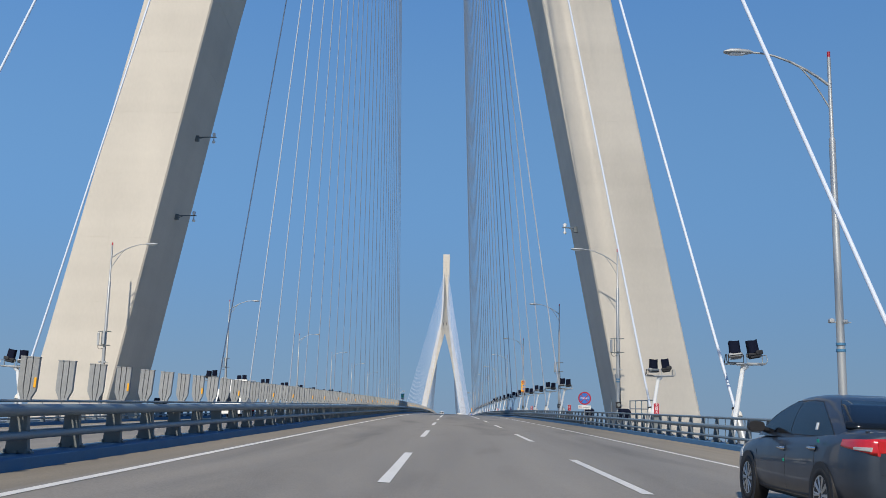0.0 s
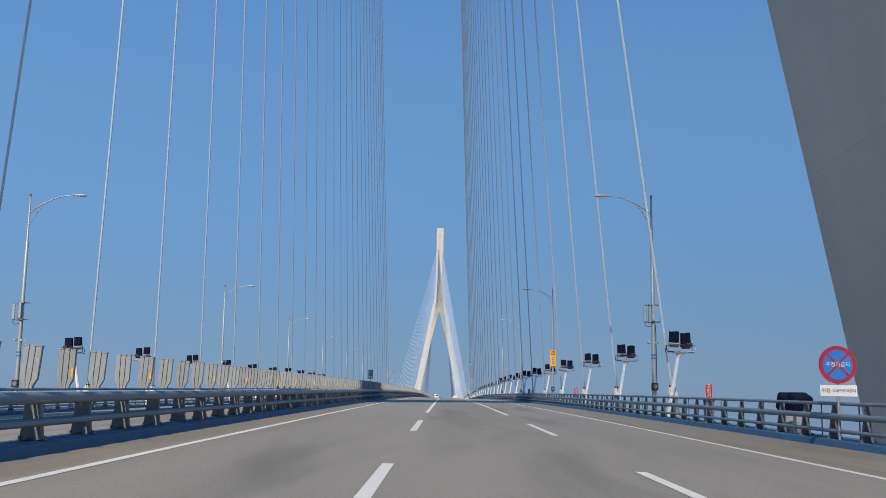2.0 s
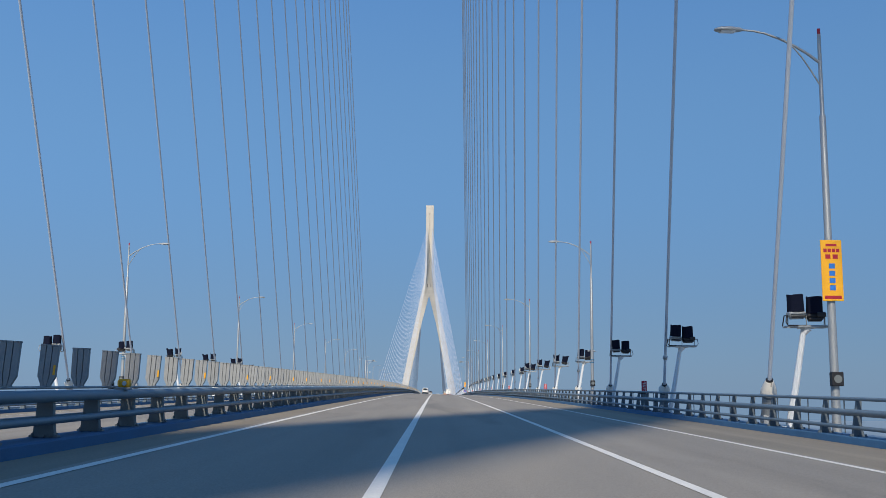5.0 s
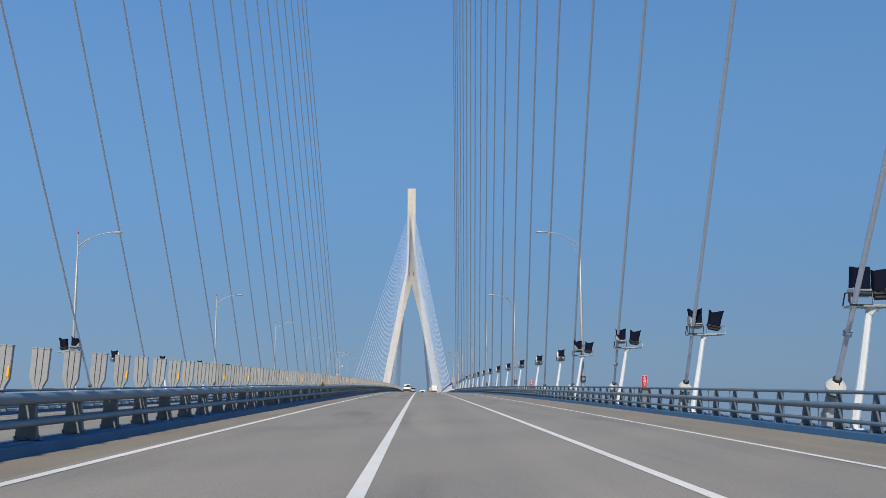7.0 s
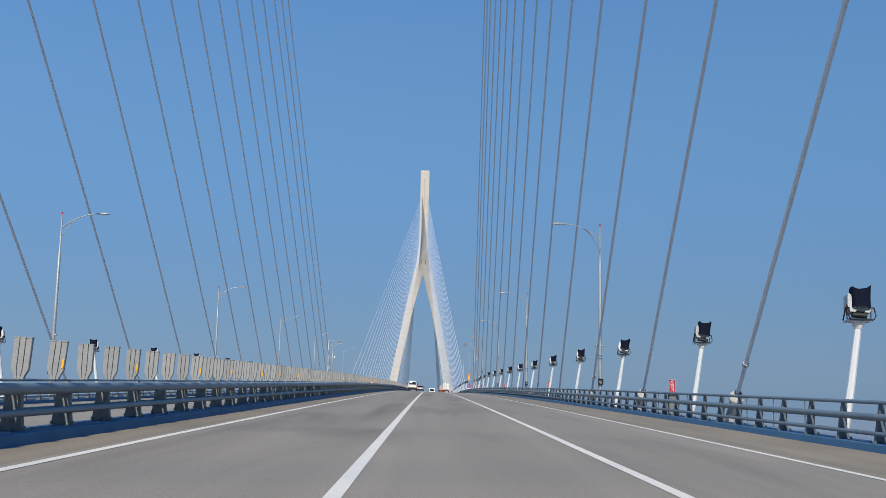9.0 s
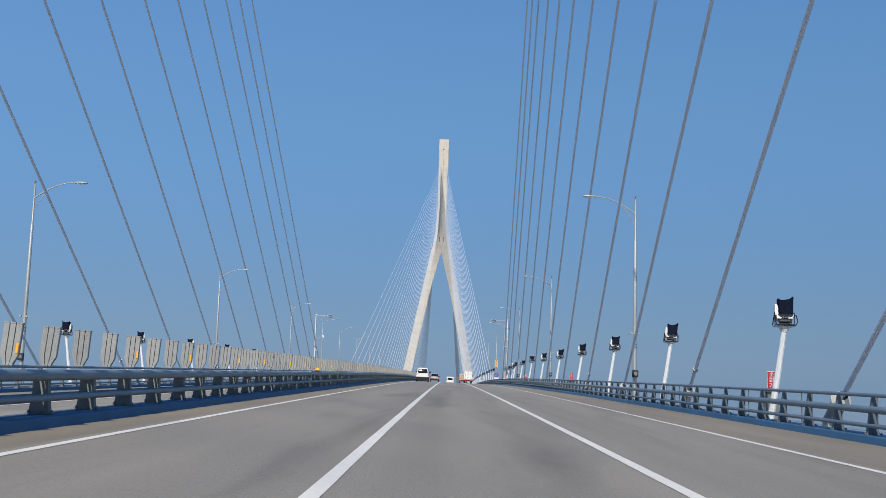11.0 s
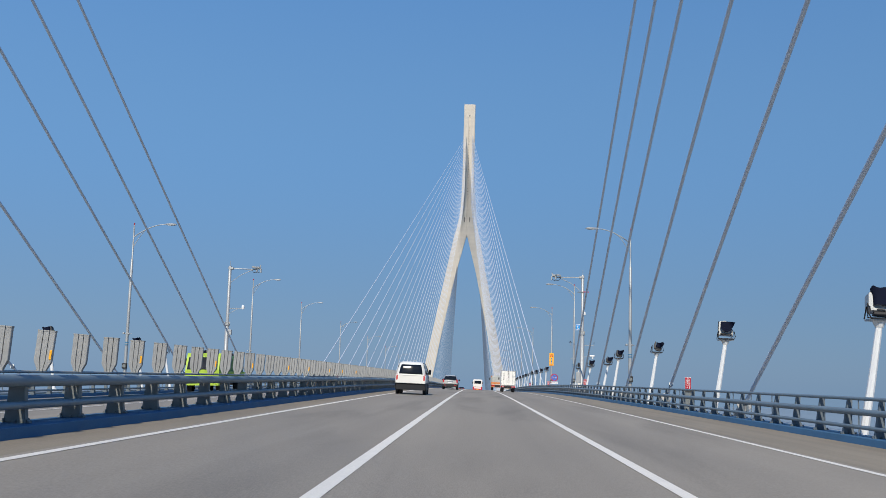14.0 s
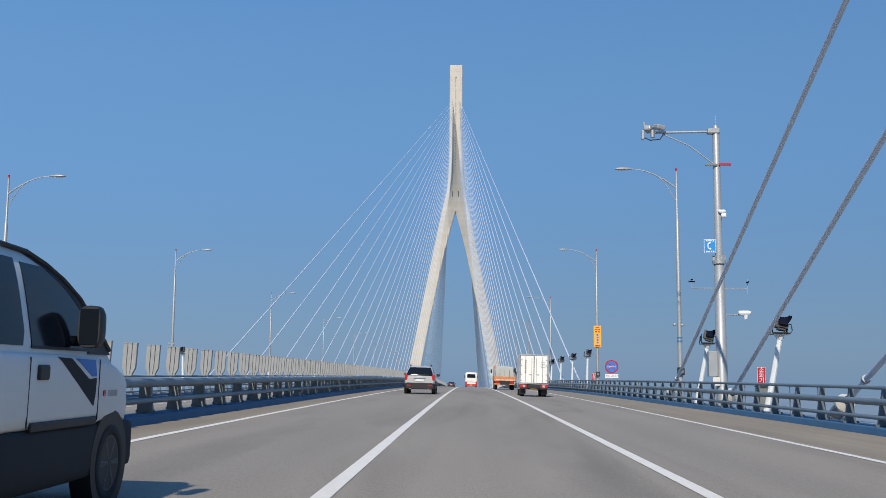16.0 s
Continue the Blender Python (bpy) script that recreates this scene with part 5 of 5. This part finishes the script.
def van(m):
    """A minibus: pale upper body over dark grey lower panels."""
    ob = base("van", m, "white minibus with dark grey lower panels and tinted windows", "van")
    st = glide([(-2.4, 0.66, 1.1, 0.84), (-2.34, 0.65, 1.16, 0.9), (-1.2, 0.65, 1.16, 0.91), (0, 0.65, 1.16, 0.91), (0.9, 0.645, 1.15, 0.91), (1.35, 0.64, 1.12, 0.905), (1.7, 0.63, 1.05, 0.892), (1.95, 0.62, 0.96, 0.855), (2.1, 0.62, 0.85, 0.76), (2.15, 0.62, 0.76, 0.6)], 4)
    part("upper_body", Shape().loft([slab(*q) for q in st], smooth=True), VAN_WHITE, ob)
    sl = glide([(-2.44, 0.3, 0.655, 0.86), (-2.36, 0.26, 0.66, 0.905), (0, 0.24, 0.655, 0.908), (1.2, 0.24, 0.645, 0.896), (1.95, 0.25, 0.635, 0.895), (2.07, 0.26, 0.63, 0.865), (2.15, 0.28, 0.625, 0.79), (2.19, 0.32, 0.61, 0.68)], 4)
    part("lower_body", Shape().loft([slab(*q) for q in sl], smooth=True), VAN_GREY, ob, "dark grey lower panels")
    rows = glide([(1.08, -2.37, 1.66, 0.88), (1.24, -2.34, 1.45, 0.86), (1.42, -2.3, 1.23, 0.825), (1.58, -2.26, 1.01, 0.79), (1.74, -2.2, 0.64, 0.745), (1.85, -2.12, 0.2, 0.69), (1.91, -2.0, -0.25, 0.60), (1.94, -1.8, -0.7, 0.46)], 4)
    part("cabin", Shape().loft([cabin_ring(*q) for q in rows], smooth=True), VAN_WHITE, ob)
    for sx in (-1, 1):
        def front(z):
            return at_row(rows, z)[2] - 0.19
        part("front_window", side_pane(rows, sx, 1.205, 1.755, lambda z: -0.03, lambda z: min(front(z) - 0.02, 1.06)), GLASS, ob, "tinted door window")
        part("pillar_cover", side_pane(rows, sx, 1.165, 1.86, lambda z: front(z) - 0.05 if z > 1.3 else front(z) - 0.36 * (1.3 - z) / 0.135 - 0.05, lambda z: front(z) + 0.07, 0.010), PLASTIC, ob, "black pillar cover")
        part("window_sill", side_pane(rows, sx, 1.185, 1.205, lambda z: -0.04, lambda z: 1.24, 0.010), PLASTIC, ob)
        part("middle_window", side_pane(rows, sx, 1.2, 1.77, lambda z: -1.2, lambda z: -0.13 - 0.04 * (z < 1.26)), GLASS, ob, "tinted window")
        part("rear_side_window", side_pane(rows, sx, 1.2, 1.77, lambda z: -2.12, lambda z: -1.28), GLASS, ob, "tinted window")
        part("drip_trim", Shape().tube([(sx * (at_row(rows, z)[3] + 0.01), front(z) + 0.09, z) for z in (1.2, 1.3, 1.42, 1.58, 1.7, 1.78, 1.84)] + [(sx * 0.70, -0.4, 1.855), (sx * 0.70, -2.0, 1.855)], 0.02, 6), PLASTIC, ob)
        rings = []
        for y, k in ((0.83, 0.55), (0.80, 0.85), (0.74, 1.0), (0.67, 1.0), (0.65, 0.95)):
            rings.append([(sx * (0.985 + 0.085 * k * math.copysign(abs(math.cos(a)) ** 0.5, math.cos(a))), y, 1.36 + 0.155 * k * math.copysign(abs(math.sin(a)) ** 0.5, math.sin(a))) for a in [2 * math.pi * i / 20 for i in range(20)]])
        mr = part("mirror", Shape().loft(rings, smooth=True), PLASTIC, ob, "black door mirror")
        part("mirror_glass", Shape().box((sx * 0.985, 0.647, 1.36), (0.135, 0.008, 0.26), 0.003), GLASS, mr)
        part("mirror_arm", Shape().tube([(sx * 0.84, 0.83, 1.25), (sx * 0.93, 0.77, 1.28)], 0.04, 8), PLASTIC, mr)
        part("door_handle", Shape().box((sx * 0.915, 0.08, 1.03), (0.03, 0.17, 0.10), 0.014), PLASTIC, ob, "black door handle")
        part("side_lamp", Shape().tube([(sx * 0.895, 1.27, 0.87), (sx * 0.915, 1.27, 0.87)], 0.026, 10), LAMP_RED, ob)
        part("badge", Shape().box((sx * 0.900, 1.47, 0.868), (0.012, 0.22, 0.05), 0.004), GALV, ob)
        part("decal", Shape().prism([(0.34, 1.135), (0.56, 1.13), (0.93, 0.98), (1.08, 0.99), (1.07, 0.86), (1.04, 0.78)], "x", sx * 0.895, sx * 0.914), VAN_GREY, ob, "dark grey swoosh decal")
        part("decal", Shape().prism([(0.66, 1.13), (1.03, 1.125), (1.075, 1.0), (0.99, 1.0)], "x", sx * 0.895, sx * 0.915), BLUE, ob, "blue decal")
        part("rub_strip", Shape().box((sx * 0.909, 0.52, 0.672), (0.02, 1.18, 0.06), 0.009), PLASTIC, ob)
        for y in (-0.12, 1.14):
            part("door_seam", Shape().box((sx * 0.909, y, 0.90), (0.008, 0.008, 0.46)), PLASTIC, ob)
        part("head_lamp", flank(st, sx, [1.98, 2.03, 2.08, 2.12], 0.3, 0.8), LENS, ob)
        part("tail_lamp", Shape().box((sx * 0.82, -2.36, 1.0), (0.14, 0.1, 0.36), 0.03), LAMP_RED, ob)
    part("windscreen", end_pane(rows, 1.2, 1.84, False, 1.1, 1.05), GLASS, ob)
    part("rear_window", end_pane(rows, 1.2, 1.75, True, 1.0, 1.0), GLASS, ob)
    arch(ob, 0.335, 0.8935, (1.50,))
    arch(ob, 0.32, 0.906, (-1.3,))
    add_wheels(ob, 0.32, 0.2, 0.803, (1.50, -1.3), 6, DIM_RIM)
    return ob


def truck_wheels(ob, r, ys, xs=0.72):
    add_wheels(ob, r, 0.28, xs, ys, 5, GALV)


def box_truck(m, label):
    ob = base("box_truck", m, label, "truck")
    part("box", Shape().box((0, 0.2, 1.67), (1.78, 2.95, 1.82), 0.04), BOX_WHITE, ob)
    part("box_rim", Shape().box((0, -1.265, 2.55), (1.8, 0.05, 0.07), 0.01).box((0, -1.265, 0.79), (1.8, 0.05, 0.07), 0.01).box((-0.87, -1.265, 1.66), (0.06, 0.05, 1.7), 0.01).box((0.87, -1.265, 1.66), (0.06, 0.05, 1.7), 0.01), GALV, ob)
    for sx in (-1, 1):
        d = part("rear_door", Shape().box((sx * 0.425, -1.30, 1.67), (0.80, 0.04, 1.66), 0.01), BOX_WHITE, ob)
        part("door_seal", Shape().box((sx * 0.425, -1.29, 1.67), (0.84, 0.03, 1.70), 0.008), PLASTIC, d, "black rubber seal")
        part("lock_bar", Shape().tube([(sx * 0.52, -1.335, 0.88), (sx * 0.52, -1.335, 2.46)], 0.014, 6), GALV, d)
        part("door_handle", Shape().box((sx * 0.2, -1.35, 1.35), (0.2, 0.03, 0.035), 0.008), GALV, d)
        part("lock_bar", Shape().tube([(sx * 0.14, -1.335, 0.86), (sx * 0.14, -1.335, 2.38)], 0.014, 6), GALV, d)
        for z in (1.0, 1.35, 1.9, 2.25):
            part("hinge", Shape().box((sx * 0.79, -1.33, z), (0.14, 0.02, 0.05), 0.006), GALV, d)
        lamp = part("tail_lamp", Shape().box((sx * 0.64, -1.33, 0.64), (0.42, 0.06, 0.17), 0.02), LAMP_RED, ob, "red tail lamp")
        part("reversing_lamp", Shape().box((sx * 0.60, -1.365, 0.64), (0.13, 0.015, 0.13), 0.006), CLEAR, lamp, "clear reversing lamp")
        part("mud_flap", Shape().box((sx * 0.66, -0.98, 0.36), (0.36, 0.02, 0.42), 0.008), PLASTIC, ob, "black mud flap")
        part("mirror", Shape().box((sx * 1.05, 2.0, 1.6), (0.16, 0.1, 0.28), 0.04), PLASTIC, ob)
    for k in range(7):
        part("text_bar", Shape().box((-0.52, -1.324, 2.2 - 0.12 * k), (0.09, 0.004, 0.085)), PLASTIC, ob)
    for k in range(4):
        part("text_bar", Shape().box((0.56, -1.324, 2.1 - 0.1 * k), (0.26, 0.004, 0.03)), GALV, ob)
    part("bumper", Shape().box((0, -1.3, 0.5), (1.7, 0.1, 0.1), 0.02), PLASTIC, ob)
    part("number_plate", Shape().box((0, -1.36, 0.55), (0.42, 0.012, 0.17), 0.004), YELLOW, ob)
    part("chassis", Shape().box((0, 0.4, 0.6), (0.8, 3.6, 0.2), 0.02), PLASTIC, ob)
    part("cab", Shape().loft([[(-0.82, 1.75, z), (0.82, 1.75, z), (0.8, 1.75 + d, z), (-0.8, 1.75 + d, z)] for z, d in ((0.4, 1.45), (1.1, 1.45), (1.75, 1.0), (1.95, 0.85))]), BOX_WHITE, ob)
    part("windscreen", pane([(0.7, 3.2, 1.15), (-0.7, 3.2, 1.15), (-0.66, 2.8, 1.72), (0.66, 2.8, 1.72)], (0, 0.8, 0.55)), GLASS, ob)
    truck_wheels(ob, 0.3, (2.4, -0.55), 0.68)
    return ob


def cargo_truck(m, colour, load, label, facing_camera=False):
    ob = base("cargo_truck", m, label, "truck")
    part("tailgate", Shape().box((0, -2.3, 1.12), (2.2, 0.08, 0.46), 0.02), colour, ob)
    for k in range(5):
        part("tailgate_rib", Shape().box((-0.9 + 0.45 * k, -2.355, 1.12), (0.06, 0.04, 0.42), 0.01), colour, ob)
    for sx in (-1, 1):
        part("side_gate", Shape().box((sx * 1.07, 0.0, 1.12), (0.07, 4.6, 0.46), 0.02), colour, ob)
        part("tail_lamp", Shape().box((sx * 0.75, -2.33, 0.78), (0.42, 0.08, 0.14), 0.02), LAMP_RED if not facing_camera else AMBER, ob)
        part("mirror", Shape().box((sx * 1.25, 3.2, 1.9), (0.16, 0.12, 0.4), 0.04), PLASTIC, ob)
    part("bed", Shape().box((0, 0, 0.86), (2.2, 4.6, 0.1), 0.02), PLASTIC, ob)
    s = Shape()
    rings = []
    for y in (-2.24, -2.1, -0.7, 0.8, 2.1, 2.24):
        d = 0.12 if abs(y) > 2.2 else 0.0
        rings.append([(-1.04 + d, y, 1.3), (-1.05 + d, y, 2.1 - d), (-0.8, y, 2.34 - d), (0, y, 2.42 - d), (0.8, y, 2.34 - d), (1.05 - d, y, 2.1 - d), (1.04 - d, y, 1.3)])
    part("cover", s.loft(rings), load, ob, "weathered cover over the load")
    for x in (-0.95, -0.5, 0.0, 0.5, 0.95):
        part("cover_rope", Shape().tube([(x, -2.30, 1.32), (x * 0.98, -2.29, 1.75), (x * 0.95, -2.2, 2.2)], 0.014, 5), PLASTIC, ob)
    part("tailgate_stripe", Shape().box((0, -2.352, 1.0), (2.0, 0.02, 0.09), 0.005), CREAM, ob)
    part("bumper", Shape().box((0, -2.3, 0.58), (2.1, 0.12, 0.14), 0.02), ORANGE, ob)
    part("number_plate", Shape().box((0, -2.37, 0.72), (0.42, 0.012, 0.17), 0.004), YELLOW, ob)
    part("chassis", Shape().box((0, 0.6, 0.7), (0.9, 6.4, 0.22), 0.02), PLASTIC, ob)
    part("cab", Shape().loft([[(-1.05, 2.5, z), (1.05, 2.5, z), (1.0, 2.5 + d, z), (-1.0, 2.5 + d, z)] for z, d in ((0.5, 1.55), (1.4, 1.55), (2.2, 1.25), (2.4, 1.1))]), colour, ob)
    part("windscreen", pane([(0.9, 4.08, 1.45), (-0.9, 4.08, 1.45), (-0.85, 3.8, 2.15), (0.85, 3.8, 2.15)], (0, 0.9, 0.35)), GLASS, ob)
    truck_wheels(ob, 0.42, (3.2, -1.2), 0.86)
    return ob


def bus(m):
    ob = base("bus", m, "white coach with red lower panels seen from behind", "bus")
    def ring(y, w, z0, z1, c):
        return [(-w, y, z0), (w, y, z0), (w, y, z1 - c), (w - c, y, z1), (-w + c, y, z1), (-w, y, z1 - c)]
    part("upper_body", Shape().loft([ring(-5.6, 1.1, 1.3, 3.05, 0.3), ring(-5.45, 1.23, 1.3, 3.22, 0.25), ring(5.3, 1.23, 1.3, 3.22, 0.25), ring(5.6, 1.15, 1.3, 3.0, 0.3)]), BUS_WHITE, ob)
    part("lower_body", Shape().loft([ring(-5.62, 1.12, 0.42, 1.296, 0.02), ring(-5.45, 1.24, 0.35, 1.296, 0.02), ring(5.3, 1.24, 0.35, 1.296, 0.02), ring(5.6, 1.16, 0.4, 1.296, 0.02)]), BUS_RED, ob, "red lower panels")
    part("white_band", Shape().box((0, -5.63, 1.0), (1.9, 0.02, 0.34), 0.01), BUS_WHITE, ob)
    part("rear_window", pane([(0.9, -5.6, 2.1), (-0.9, -5.6, 2.1), (-0.82, -5.58, 2.85), (0.82, -5.58, 2.85)], (0, -1, 0), 0.03), GLASS, ob)
    for sx in (-1, 1):
        part("window_band", pane([(sx * 1.235, 5.0, 1.85), (sx * 1.235, -5.0, 1.85), (sx * 1.235, -5.0, 2.75), (sx * 1.235, 5.0, 2.75)], (sx, 0, 0), 0.015), GLASS, ob)
        part("tail_lamp", Shape().box((sx * 1.0, -5.62, 1.0), (0.18, 0.06, 0.5), 0.02), LAMP_RED, ob)
        part("mirror", Shape().box((sx * 1.4, 5.5, 2.4), (0.18, 0.16, 0.5), 0.06), PLASTIC, ob)
    part("number_plate", Shape().box((0, -5.64, 0.6), (0.5, 0.012, 0.2), 0.004), YELLOW, ob)
    truck_wheels(ob, 0.5, (3.6, -2.6), 1.05)
    return ob


def on_road(x, y, turn=0.0):
    slope = math.degrees(math.atan(-(y - CREST) / RADIUS))
    lean = math.degrees(math.atan(FALL if x > XM else -FALL))
    return Matrix.Translation((x, y, deck(y, x) + 0.004)) @ pose(0, 0, 0, slope, lean, 0) @ pose(0, 0, 0, 0, 0, turn)


sedan(on_road(3.93, 12.6) @ Matrix.Diagonal((1.0, 1.0, 0.97, 1.0)), SLATE, "dark slate-blue saloon car with tinted windows in the outer lane", True)
van(on_road(-4.28, 429.1))
suv(on_road(-3.25, 481.8) @ Matrix.Scale(0.94, 4), SILVER, "silver estate car with black bumper and roof rails")
box_truck(on_road(3.16, 482.4) @ Matrix.Scale(0.92, 4), "small white box truck with closed double rear doors")
cargo_truck(on_road(2.83, 521.5) @ Matrix.Scale(0.92, 4), ORANGE, TARP, "orange cargo truck with a grey covered load")
bus(on_road(0.0, 643.5))
sedan(on_road(-4.6, 668.0), NIGHT, "dark saloon car far ahead in the inner lane", False)
# opposite carriageway
suv(on_road(-11.6, 440.6, 180), NIGHT, "dark sports utility car on the opposite carriageway")
cargo_truck(on_road(-16.5, 430.0, 180), LIME, CONTAINER, "lime green cargo truck on the opposite carriageway", True)
suv(on_road(-11.4, 119.5, 180), NIGHT, "dark sports utility car on the opposite carriageway")
box_truck(on_road(-15.0, 69.0, 180), "small white box truck on the opposite carriageway")
